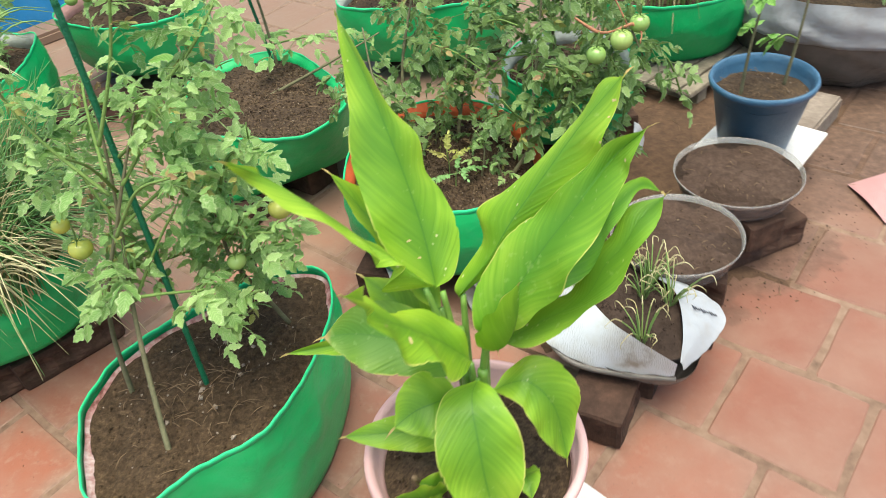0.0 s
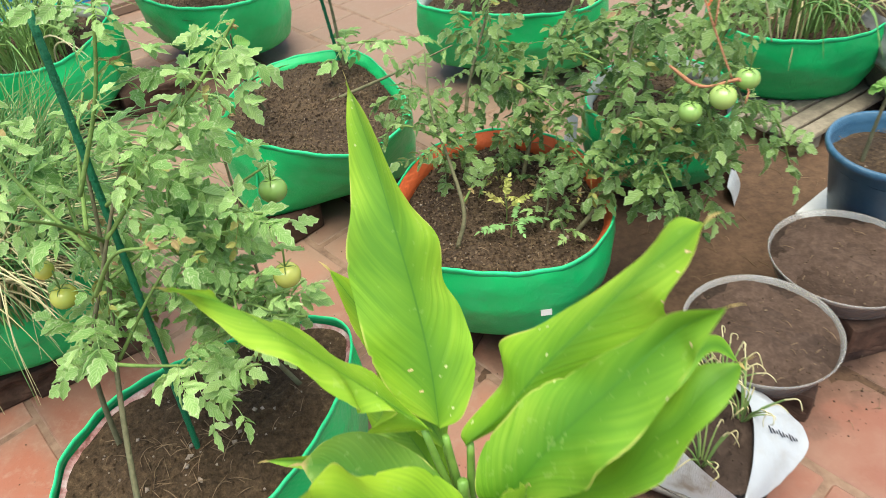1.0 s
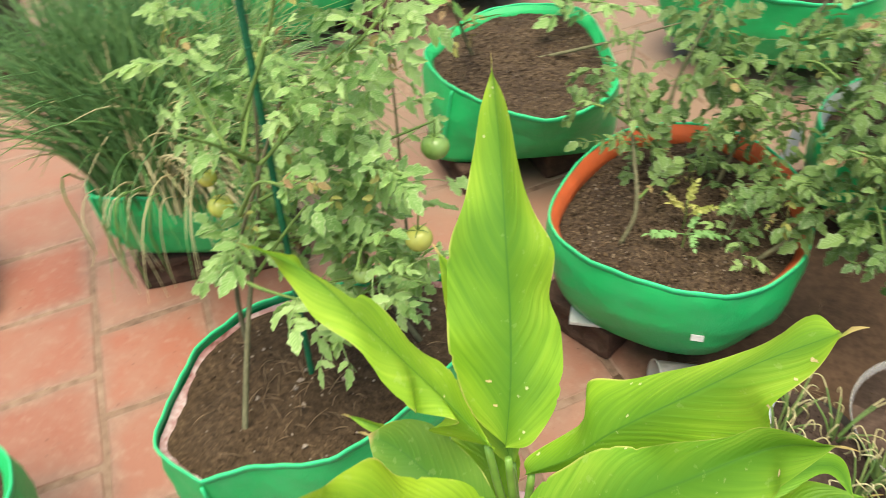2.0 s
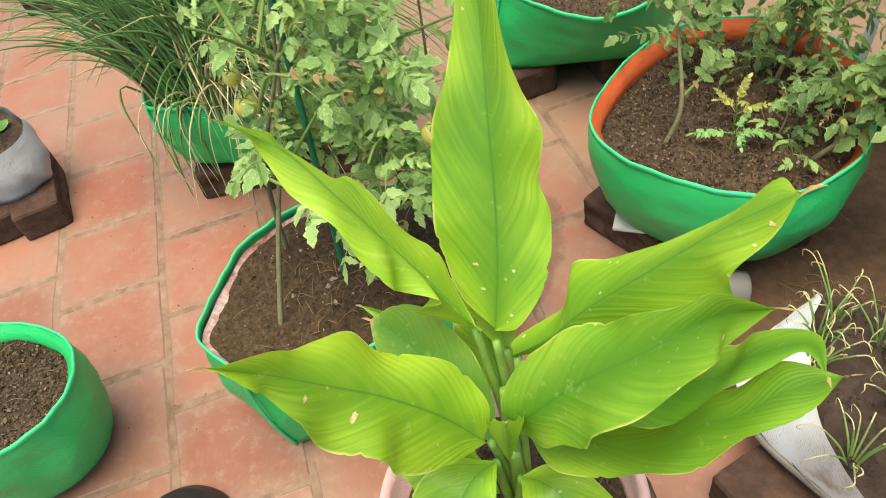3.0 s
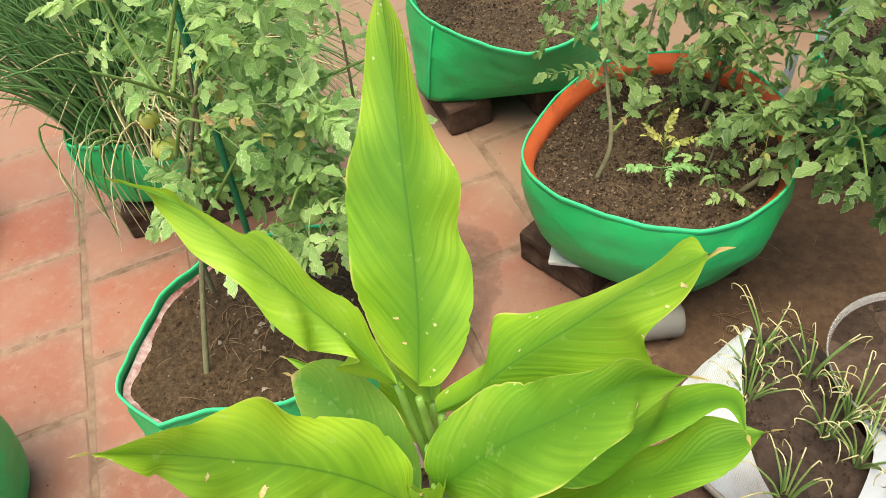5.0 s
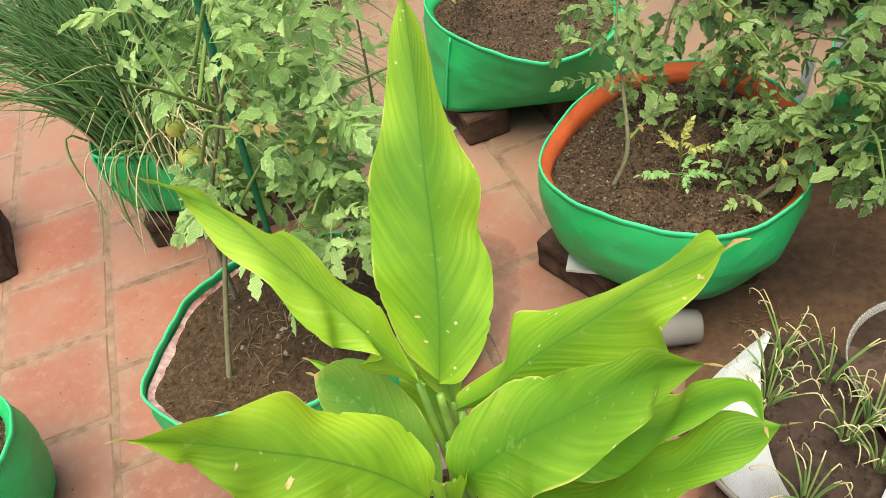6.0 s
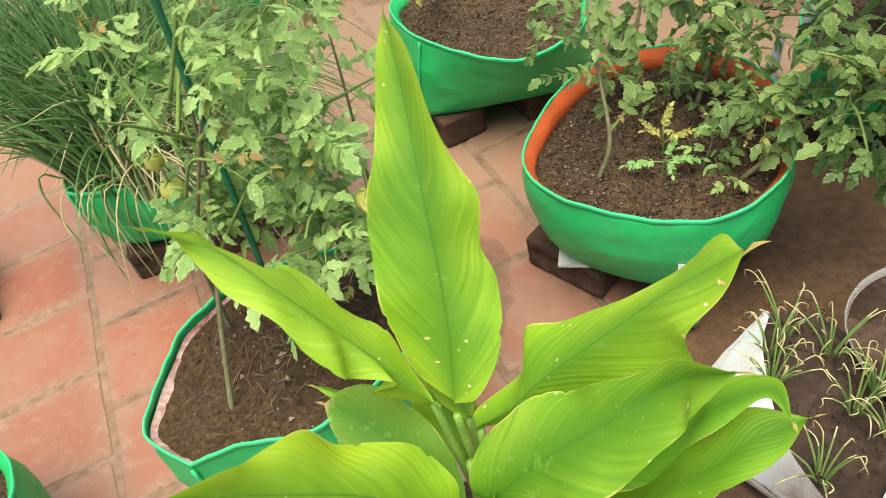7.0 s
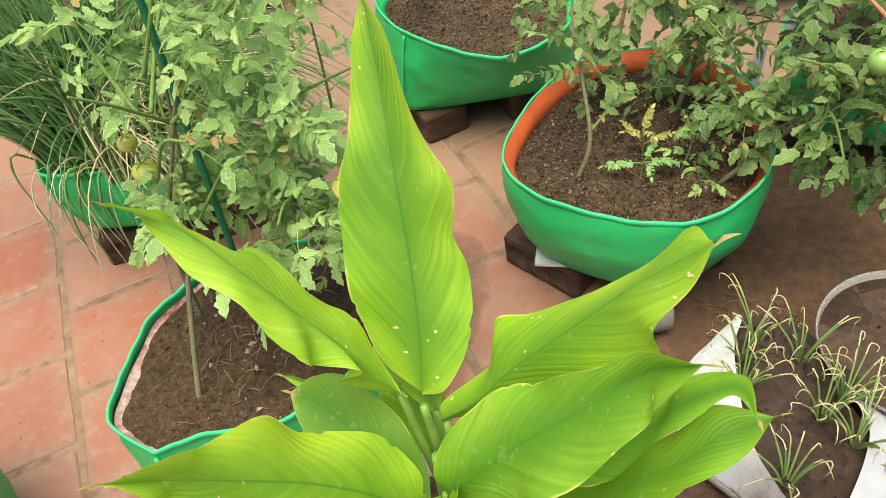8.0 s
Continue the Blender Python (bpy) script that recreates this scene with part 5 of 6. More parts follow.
def big_leaf(left, right, seed, valley=0.10, nu=24, nv=110, wave=0.0030, ragged=0.004, point=0.017, mid=None, bulge=0.035, mat=LEAF_BIG):
    """A broad blade between its two edges, each from base to tip, with a sunk midrib and a drawn-out tip. mid: the midrib's own line."""
    A, B = catmull(left, nv + 1), catmull(right, nv + 1)
    C = catmull(mid, nv + 1) if mid else (A + B) / 2
    T = np.gradient(C, axis=0)
    T /= np.linalg.norm(T, axis=1)[:, None] + 1e-9
    v, f, uvs = [], [], []
    rr = random.Random(seed * 31)
    nicks = [(rr.uniform(0.12, 0.9), rr.uniform(0.010, 0.04), rr.uniform(0.02, 0.07), rr.random() < 0.5) for _ in range(7)]
    for j in range(nv + 1):
        s = j / nv
        S = B[j] - A[j]
        wide = float(np.linalg.norm(S))
        N = np.cross(S, T[j])
        N = N / (np.linalg.norm(N) + 1e-9)
        if N[2] < 0:
            N = -N
        for i in range(nu + 1):
            e = 2 * i / nu - 1
            rag = 1 + ragged * abs(e) * (math.sin(23 * s + seed + (e > 0)) + 0.7 * math.sin(61 * s + 2.1 * seed + 2 * (e > 0)))
            for at, long, deep, far_side in nicks:
                if far_side == (e > 0) and at <= s < at + long:
                    rag -= deep * abs(e) ** 5 * (1 - (s - at) / long)
            if mid:
                half = (B[j] if e > 0 else A[j]) - C[j]
                if j > nv - 14:
                    # the blade runs out into its drawn-out point without a neck
                    u = (B[nv - 14] - A[nv - 14]) / np.linalg.norm(B[nv - 14] - A[nv - 14])
                    half = half + (1 if e > 0 else -1) * u * max(0.0, 0.0026 - float(np.linalg.norm(half))) * (j - nv + 14) / 14
                q = C[j] + half * abs(e) * rag
                drop = -bulge * float(np.linalg.norm(half)) * 4 * abs(e) ** 0.8 * (1 - abs(e))
            else:
                q = C[j] + S * 0.5 * e * rag
                drop = 1.6 * valley * wide * 0.5 * (1 - abs(e) ** 1.2)
            lap = wave * abs(e) ** 2 * math.sin(21 * s + 2.2 * (e > 0) + seed) * math.sin(math.pi * s)
            ribs = (0.00010 + 0.00006 * math.sin(seed + 9 * s)) * math.sin(138 * (s - 0.27 * abs(e) ** 1.15) + 1.5 * math.sin(11 * s + seed)) * min(1, 6 * abs(e)) * math.sin(math.pi * s)
            v.append(q + N * (lap + ribs - drop))
            uvs.append((0.5 + 0.5 * e, s * 0.96))
    d = T[-1]
    for k in range(1, 4):
        w = 0.0022 * (1 - k / 3.2)
        c = C[-1] + d * point * k / 3 + np.array((0, 0, -0.10 * point * k * k / 3))
        S = B[nv - 2] - A[nv - 2]
        S = S / (np.linalg.norm(S) + 1e-9)
        for i in range(nu + 1):
            v.append(c + S * w * (2 * i / nu - 1))
            uvs.append((0.5 + 0.5 * (2 * i / nu - 1), 0.96 + 0.04 * k / 3))
    for j in range(nv + 3):
        for i in range(nu):
            a = j * (nu + 1) + i
            f.append((a, a + 1, a + nu + 2, a + nu + 1))
    return piece("leaf", (v, f), mat, turmeric, uvs=uvs)


def blade(mid, half, side, seed, valley=0.1, wide=0.42, **kw):
    """A plainer leaf: midrib, half width and the way its one edge points."""
    P = catmull(mid, 9)
    T = np.gradient(P, axis=0)
    L, R = [], []
    for j in range(9):
        s = j / 8
        S = np.array(side, float)
        S = S - (S @ T[j]) * T[j] / (T[j] @ T[j])
        S /= np.linalg.norm(S)
        w = half * (math.sin(0.5 * math.pi * min(1, s / wide)) ** 0.7 if s < wide else math.cos(0.5 * math.pi * (s - wide) / (1 - wide)) ** 0.85) + 0.001
        L.append(P[j] - S * w)
        R.append(P[j] + S * w)
    return big_leaf(L, R, seed, valley, **kw)


def stalk(pts, r0=0.0068, r1=0.0034):
    piece("stalk", tube(pts, [r0, r1], 8, 20), STALK, turmeric)




def scar(leaf, at, size, seed):
    """A dry pale patch with a ragged outline, lying on a blade where it comes nearest to the given place."""
    tree = BVHTree.FromPolygons([v.co for v in leaf.data.vertices], [tuple(q.vertices) for q in leaf.data.polygons])
    q = random.Random(seed)
    spot, normal, _, _ = tree.find_nearest(Vector(at))
    normal = normal if normal.z > 0 else -normal
    turn = normal.to_track_quat('Z', 'Y').to_matrix()
    ring = [spot]
    for k in range(14):
        a = 2 * math.pi * k / 14
        r = size * q.uniform(0.35, 0.80)
        ring.append(spot + turn @ Vector((1.5 * r * math.cos(a), 0.8 * r * math.sin(a), 0)))
    v = []
    for c in ring:
        on, n, _, _ = tree.find_nearest(c)
        v.append(on + (n if n.z > 0 else -n) * 0.0005)
    piece("scar", (v, [(0, 1 + k, 1 + (k + 1) % 14) for k in range(14)]), SCAR, leaf, "dry pale scar")


C0 = (0.075, 0.71, 0.28)
# the upright top leaf
top_leaf = big_leaf([(0.050, 0.761, 0.537), (0.015, 0.765, 0.563), (-0.004, 0.778, 0.595), (-0.013, 0.787, 0.624), (-0.018, 0.804, 0.657), (-0.025, 0.827, 0.692), (-0.019, 0.849, 0.725), (-0.018, 0.868, 0.755), (-0.021, 0.886, 0.781), (-0.020, 0.910, 0.804)],
         [(0.047, 0.758, 0.538), (0.071, 0.765, 0.550), (0.081, 0.799, 0.578), (0.069, 0.837, 0.611), (0.051, 0.853, 0.636), (0.046, 0.874, 0.668), (0.025, 0.884, 0.698), (0.005, 0.896, 0.733), (-0.011, 0.915, 0.773), (-0.023, 0.914, 0.801)], 1,
         mid=[(0.049, 0.759, 0.535), (0.043, 0.787, 0.589), (0.032, 0.815, 0.642), (0.018, 0.842, 0.694), (0.000, 0.877, 0.748), (-0.021, 0.913, 0.803)])
stalk([C0, (0.07, 0.735, 0.40), (0.056, 0.749, 0.54)])
# the leaf turned edge-on to the first view
big_leaf([(0.044, 0.749, 0.550), (-0.007, 0.732, 0.566), (0.020, 0.733, 0.593), (-0.004, 0.720, 0.612), (0.002, 0.709, 0.633), (-0.023, 0.705, 0.655), (-0.047, 0.713, 0.682), (-0.079, 0.712, 0.705), (-0.114, 0.723, 0.738), (-0.116, 0.709, 0.758)],
         [(0.047, 0.742, 0.557), (0.012, 0.764, 0.576), (-0.011, 0.778, 0.597), (-0.029, 0.774, 0.614), (-0.045, 0.768, 0.636), (-0.074, 0.771, 0.666), (-0.071, 0.751, 0.686), (-0.099, 0.740, 0.712), (-0.097, 0.730, 0.739), (-0.115, 0.708, 0.760)], 2, wave=0.003, mat=LEAF_OLD,
         mid=[(0.046, 0.744, 0.553), (0.011, 0.743, 0.597), (-0.022, 0.739, 0.640), (-0.055, 0.735, 0.683), (-0.088, 0.729, 0.725), (-0.115, 0.709, 0.760)])
stalk([C0, (0.065, 0.73, 0.42), (0.038, 0.748, 0.55)])
# upper leaf on the far side
far_leaf = big_leaf([(0.073, 0.745, 0.533), (0.100, 0.746, 0.556), (0.128, 0.747, 0.580), (0.155, 0.748, 0.604), (0.182, 0.750, 0.628), (0.209, 0.751, 0.653), (0.232, 0.756, 0.679), (0.229, 0.757, 0.704), (0.244, 0.767, 0.734), (0.251, 0.778, 0.762)],
         [(0.074, 0.748, 0.528), (0.071, 0.754, 0.545), (0.105, 0.782, 0.577), (0.103, 0.802, 0.607), (0.136, 0.800, 0.629), (0.162, 0.799, 0.656), (0.187, 0.794, 0.683), (0.214, 0.794, 0.714), (0.235, 0.800, 0.747), (0.251, 0.776, 0.762)], 3,
         mid=[(0.073, 0.742, 0.537), (0.109, 0.746, 0.581), (0.139, 0.754, 0.627), (0.175, 0.763, 0.673), (0.212, 0.772, 0.719), (0.251, 0.778, 0.762)])
stalk([C0, (0.075, 0.73, 0.42), (0.078, 0.746, 0.535)])
# middle leaf
mid_leaf = big_leaf([(0.098, 0.697, 0.517), (0.132, 0.682, 0.538), (0.153, 0.678, 0.566), (0.172, 0.671, 0.590), (0.183, 0.670, 0.618), (0.199, 0.672, 0.644), (0.219, 0.683, 0.673), (0.239, 0.698, 0.701), (0.242, 0.699, 0.720), (0.259, 0.715, 0.743)],
         [(0.101, 0.699, 0.510), (0.086, 0.702, 0.531), (0.092, 0.724, 0.565), (0.117, 0.738, 0.595), (0.139, 0.743, 0.623), (0.163, 0.738, 0.647), (0.182, 0.732, 0.671), (0.207, 0.730, 0.697), (0.227, 0.729, 0.722), (0.260, 0.718, 0.738)], 4, mat=LEAF_DARKER,
         mid=[(0.099, 0.692, 0.522), (0.122, 0.692, 0.563), (0.154, 0.704, 0.611), (0.194, 0.717, 0.658), (0.233, 0.729, 0.704), (0.260, 0.719, 0.738)])
stalk([C0, (0.085, 0.71, 0.40), (0.098, 0.694, 0.523)])
# lower leaf with a torn, hooked end
big_leaf([(0.104, 0.703, 0.505), (0.140, 0.681, 0.508), (0.173, 0.683, 0.525), (0.205, 0.690, 0.543), (0.236, 0.702, 0.561), (0.258, 0.723, 0.581), (0.290, 0.752, 0.602), (0.303, 0.779, 0.617)],
         [(0.111, 0.711, 0.464), (0.107, 0.732, 0.495), (0.148, 0.737, 0.516), (0.193, 0.737, 0.532), (0.214, 0.760, 0.562), (0.241, 0.764, 0.577), (0.265, 0.784, 0.600), (0.305, 0.782, 0.611)], 5, 0.06, point=0.012, mat=LEAF_DARKER)
stalk([C0, (0.09, 0.71, 0.38), (0.097, 0.710, 0.488)])
# its far half, curled into a hook
big_leaf([(0.117, 0.715, 0.504), (0.145, 0.715, 0.522), (0.173, 0.719, 0.542), (0.203, 0.721, 0.558), (0.223, 0.735, 0.579), (0.250, 0.758, 0.603), (0.275, 0.780, 0.624), (0.293, 0.763, 0.633)],
         [(0.136, 0.757, 0.480), (0.157, 0.771, 0.508), (0.178, 0.784, 0.536), (0.202, 0.796, 0.564), (0.234, 0.793, 0.585), (0.244, 0.795, 0.610), (0.281, 0.791, 0.633), (0.293, 0.763, 0.633)], 19, 0.03, point=0.008, mat=LEAF_DARKER)
# leaf that rises toward the viewer
near_leaf = big_leaf([(0.079, 0.678, 0.501), (0.073, 0.649, 0.519), (0.065, 0.623, 0.538), (0.054, 0.605, 0.561), (0.051, 0.600, 0.592), (0.025, 0.583, 0.615), (0.016, 0.580, 0.644), (0.000, 0.580, 0.673), (0.008, 0.572, 0.696), (-0.013, 0.566, 0.718)],
         [(0.077, 0.680, 0.499), (0.074, 0.701, 0.527), (0.043, 0.708, 0.551), (0.020, 0.695, 0.570), (-0.000, 0.677, 0.591), (-0.014, 0.666, 0.620), (-0.015, 0.642, 0.643), (-0.010, 0.617, 0.667), (-0.002, 0.598, 0.696), (-0.011, 0.565, 0.717)], 6, mat=LEAF_OLD,
         mid=[(0.079, 0.681, 0.498), (0.054, 0.666, 0.546), (0.030, 0.644, 0.591), (0.011, 0.618, 0.633), (-0.003, 0.592, 0.676), (-0.012, 0.565, 0.718)])
stalk([C0, (0.08, 0.70, 0.40), (0.078, 0.687, 0.488)])
# broad low leaf with a scorched end
blade([(0.07, 0.70, 0.46), (0.02, 0.715, 0.495), (-0.035, 0.73, 0.505), (-0.085, 0.742, 0.497)], 0.040, (0.05, 0.65, 0.55), 13, 0.1, 0.6, mat=LEAF_LOW)
stalk([C0, (0.075, 0.70, 0.38), (0.07, 0.70, 0.46)])
# withered thin leaf
blade([(0.03, 0.74, 0.44), (-0.03, 0.76, 0.455), (-0.09, 0.775, 0.445), (-0.145, 0.785, 0.432)], 0.011, (0.1, 0.45, 0.8), 7, 0.4)
# yellowing leaf behind the top one
blade([(0.05, 0.77, 0.49), (0.015, 0.81, 0.56), (-0.02, 0.84, 0.60), (-0.056, 0.86, 0.638)], 0.030, (0.65, 0.65, -0.3), 8, 0.25, mat=LEAF_OLD)
stalk([C0, (0.065, 0.745, 0.40), (0.05, 0.77, 0.495)])
# young leaf still half rolled
blade([(0.088, 0.70, 0.50), (0.10, 0.685, 0.545), (0.115, 0.667, 0.59), (0.13, 0.649, 0.632)], 0.013, (0.8, 0.5, 0.0), 9, 1.3, point=0.012)
# lower leaves that hang over the rim
blade([(0.083, 0.682, 0.465), (0.073, 0.645, 0.476), (0.078, 0.60, 0.435), (0.088, 0.570, 0.345)], 0.045, (0.95, 0.1, 0.05), 10, 0.12, 0.5, point=0.01)
stalk([C0, (0.08, 0.69, 0.38), (0.083, 0.682, 0.465)])
blade([(0.10, 0.69, 0.435), (0.135, 0.685, 0.452), (0.166, 0.672, 0.425), (0.176, 0.648, 0.35)], 0.036, (0.55, 0.6, 0.3), 11, 0.12, 0.5, point=0.01)
stalk([C0, (0.09, 0.69, 0.36), (0.10, 0.69, 0.435)])
blade([(0.06, 0.70, 0.335), (0.0, 0.70, 0.36), (-0.083, 0.70, 0.366)], 0.022, (0.1, 0.75, 0.6), 12, 0.1, point=0.01)
blade([(0.065, 0.68, 0.44), (0.03, 0.66, 0.46), (-0.012, 0.65, 0.44)], 0.036, (-0.4, 0.6, 0.5), 14, 0.12, 0.5)
blade([(0.05, 0.75, 0.44), (0.01, 0.79, 0.475), (-0.04, 0.828, 0.505)], 0.030, (0.7, 0.3, 0.3), 15, 0.12)
blade([(0.03, 0.66, 0.29), (0.0, 0.63, 0.335), (-0.022, 0.615, 0.36)], 0.020, (0.8, 0.3, 0.3), 16, 0.1, 0.5, point=0.005)
blade([(0.04, 0.675, 0.29), (0.02, 0.65, 0.32), (0.0, 0.65, 0.33)], 0.018, (0.3, 0.6, 0.4), 17, 0.1, 0.5, point=0.005)
blade([(0.12, 0.68, 0.29), (0.128, 0.645, 0.325), (0.13, 0.62, 0.32)], 0.018, (0.8, 0.1, 0.2), 18, 0.1, 0.5, point=0.005)
for k, (blade_of, spot, size) in enumerate(((top_leaf, (0.0286, 0.7724, 0.5966), 0.0028), (top_leaf, (0.040, 0.7555, 0.5827), 0.0024), (far_leaf, (0.2415, 0.768, 0.7426), 0.0026), (far_leaf, (0.236, 0.764, 0.728), 0.0018),
                                            (far_leaf, (0.233, 0.760, 0.704), 0.0024), (mid_leaf, (0.2397, 0.708, 0.714), 0.0026), (near_leaf, (0.042, 0.615, 0.625), 0.0052), (near_leaf, (0.020, 0.600, 0.655), 0.0030))):
    scar(blade_of, spot, size, 60 + k)
stalk([(0.07, 0.71, 0.28), (0.072, 0.718, 0.4), (0.07, 0.73, 0.5)], 0.011, 0.005)
stalk([(0.08, 0.70, 0.28), (0.088, 0.70, 0.38), (0.09, 0.70, 0.46)], 0.011, 0.006)


# ---- basins, bucket and cup ----
def basin(cx, cy, z0, r, h, label):
    b = thing("basin", (cx, cy, z0), label, "basin", "cloudy plastic basins of soil")
    piece("shell", lathe([(0.0, 0.0), (r * 0.80, 0.0), (r * 0.86, 0.008), (r * 0.985, h - 0.006), (r * 1.0, h - 0.004), (r, h), (r * 0.985, h), (r * 0.972, h - 0.008), (r * 0.85, 0.02), (0.0, 0.02)], (cx, cy, z0), 56), CLEAR, b)
    o = np.array([(cx + r * 0.962 * math.cos(a), cy + r * 0.962 * math.sin(a)) for a in np.linspace(0, 6.283, 48, endpoint=False)])
    zs = z0 + h - 0.012
    piece("soil", soil_top(o, zs, int(cx * 100), 0.006), SOIL_RED, b, "fine dry red-brown soil")
    piece("soil_crumb", crumbs(o, zs, 260, int(cx * 90), (0.0005, 0.0018)), CRUMB, b, kind="stuff", smooth=False)
    piece("soil_body", lathe([(0.0, 0.003), (r * 0.79, 0.003), (r * 0.845, 0.012), (r * 0.955, h - 0.012)], (cx, cy, z0), 48), SOIL_RED, b, "soil seen through the cloudy side")
    piece("litter", twigs(o, zs, 14, int(cx * 80), (0.006, 0.02)), DRY, b, kind="stuff")
    return b


basin(0.663, 1.388, 0.137, 0.128, 0.055, "round cloudy plastic basin filled with dry soil")
basin(0.486, 1.215, 0.137, 0.122, 0.055, "round cloudy plastic basin of soil beside a sack")

BK = (0.775, 1.585)
bucket = thing("bucket", (*BK, 0.108), "blue plastic bucket of soil with two thin stems", "bucket")
BZ = 0.108
piece("shell", lathe([(0.0, 0.0), (0.068, 0.0), (0.073, 0.006), (0.103, 0.162), (0.111, 0.166), (0.114, 0.176), (0.111, 0.184), (0.106, 0.182), (0.102, 0.165), (0.088, 0.10), (0.0, 0.10)], (*BK, BZ), 56), BLUE_PLASTIC, bucket)
o = np.array([(BK[0] + 0.100 * math.cos(a), BK[1] + 0.100 * math.sin(a)) for a in np.linspace(0, 6.283, 48, endpoint=False)])
piece("soil", soil_top(o, BZ + 0.145, 51), SOIL, bucket, "dark soil with leaf litter")
piece("litter", twigs(o, BZ + 0.145, 26, 52, (0.008, 0.025)), DRY, bucket, kind="stuff")
piece("gravel", crumbs(o, BZ + 0.145, 40, 53, (0.001, 0.003)), WHITE_BIT, bucket, kind="stuff", smooth=False)
bucket_base = part("floor_tile", block(0.808, 1.612, 0.099, 0.215, 0.23, 0.008, 46, 0.0015), WHITE_TILE, terrace)
bucket_base.parent = None
bucket_base.matrix_parent_inverse = Matrix()
tagged(bucket_base, "loose white tile under a blue bucket", "tile")

cup = thing("cup", (0.17, 1.28, 0.0), "frosted disposable plastic cup lying by the bag", "cup")
shell = piece("shell", lathe([(0.0, 0.0), (0.025, 0.0), (0.028, 0.003), (0.036, 0.075), (0.038, 0.077), (0.037, 0.079), (0.034, 0.076), (0.026, 0.005), (0.0, 0.005)], (0, 0, 0), 32), CUP, cup)
shell.matrix_basis = Matrix.Translation((0.129, 1.272, 0.0360)) @ pose(0, 0, 0, 83, 0, -62) @ Matrix.Translation((0, 0, -0.04))


# ---- chives and onions ----
def blade_tube(p, az, lean, length, r, droop):
    pts = []
    d = Vector((math.cos(az), math.sin(az), 0))
    for s in np.linspace(0, 1, 6):
        h = lean * s + droop * s * s
        pts.append(Vector(p) + d * length * (math.sin(min(h, 2.6)) * s * 0.9) + Vector((0, 0, 1)) * length * s * math.cos(min(h, 2.7)))
    return tube(pts, [r, r * 0.95, r * 0.15], 4, 12, False)


def chives(label, at, spread, count, seed, length=(0.2, 0.36), dry=0.2, name="chive_clump", droop=(0.0, 0.9), r=0.0019, lean=(0.05, 0.75), way=None):
    q = random.Random(seed)
    clump = thing(name, at, label, "chives")
    greens, dries = [], []
    for _ in range(count):
        a, d = q.random() * 6.283, math.sqrt(q.random()) * spread
        p = (at[0] + d * math.cos(a), at[1] + d * math.sin(a), at[2])
        is_dry = q.random() < dry
        az = q.gauss(*way) if way else a + q.uniform(-0.9, 0.9)
        g = blade_tube(p, az, q.uniform(*lean), q.uniform(*length) * (0.8 if is_dry else 1), r * q.uniform(0.7, 1.2), q.uniform(*droop) + (0.6 if is_dry and not way else 0.15 if is_dry else 0))
        (dries if is_dry else greens).append(g)
    piece("leaf_mass", join(*greens), CHIVE, clump, kind="stuff")
    piece("straw", join(*dries), STRAW, clump, "straw-coloured dried blades", kind="stuff")
    return clump


chives("thick clump of dark green chives spilling over its bag", (-0.93, 1.23, 0.225), 0.12, 1150, 61, (0.25, 0.46), 0.10, way=(2.65, 0.95), r=0.0030, droop=(-0.15, 0.25), lean=(0.0, 0.95))
chives("fallen chives with straw-coloured dry blades", (-0.82, 1.25, 0.225), 0.12, 760, 67, (0.2, 0.44), 0.55, droop=(0.1, 0.7), lean=(0.35, 1.15), way=(0.7, 0.8), r=0.0021)
chives("upright pale green chives mixed with dry straw", (-0.80, 1.31, 0.225), 0.11, 330, 68, (0.22, 0.42), 0.45, droop=(-0.1, 0.4), lean=(0.0, 0.5), way=(1.2, 1.4), r=0.0024)
hang = thing("chive_clump", (-0.93, 1.13, 0.25), "a few long limp chive blades hanging over the bag's edge", "chives")
hr = random.Random(69)
limp, pale = [], []
for k in range(17):
    u = hr.random()
    b = Vector((-1.03 + 0.25 * u, 1.13 + 0.03 * u + hr.uniform(-0.01, 0.02), 0.255))
    out = Vector((hr.uniform(-0.5, 0.15), -1, 0)).normalized() * hr.uniform(0.035, 0.10)
    low = hr.uniform(0.02, 0.17)
    line = [b, b + out * 0.6 + Vector((0, 0, 0.03)), b + out + Vector((0, 0, -0.01)), b + out * 1.12 + Vector((hr.uniform(-0.015, 0.015), 0, -0.5 * (b.z - low))), b + out * 1.15 + Vector((hr.uniform(-0.03, 0.03), 0, low - b.z))]
    (limp if k < 9 else pale).append(tube(line, [0.0026, 0.0026, 0.0008] if k < 9 else [0.0014, 0.0014, 0.0006], 4, 16, False))
piece("leaf_mass", join(*limp), CHIVE, hang, kind="stuff")
piece("straw", join(*pale), STRAW, hang, "straw-coloured dried blades", kind="stuff")
chives("green onion tops growing in a low bag", (0.78, 2.28, 0.22), 0.16, 170, 71, (0.16, 0.30), 0.12, "onion_clump", r=0.003)
chives("thin grass-like onion tops in a far bag", (-1.55, 1.90, 0.22), 0.12, 140, 74, (0.16, 0.30), 0.15, "onion_clump", r=0.0026)
chives("thin green onion tops beyond the chives", (-1.28, 2.14, 0.22), 0.10, 120, 73, (0.2, 0.34), 0.1, "onion_clump", r=0.003)


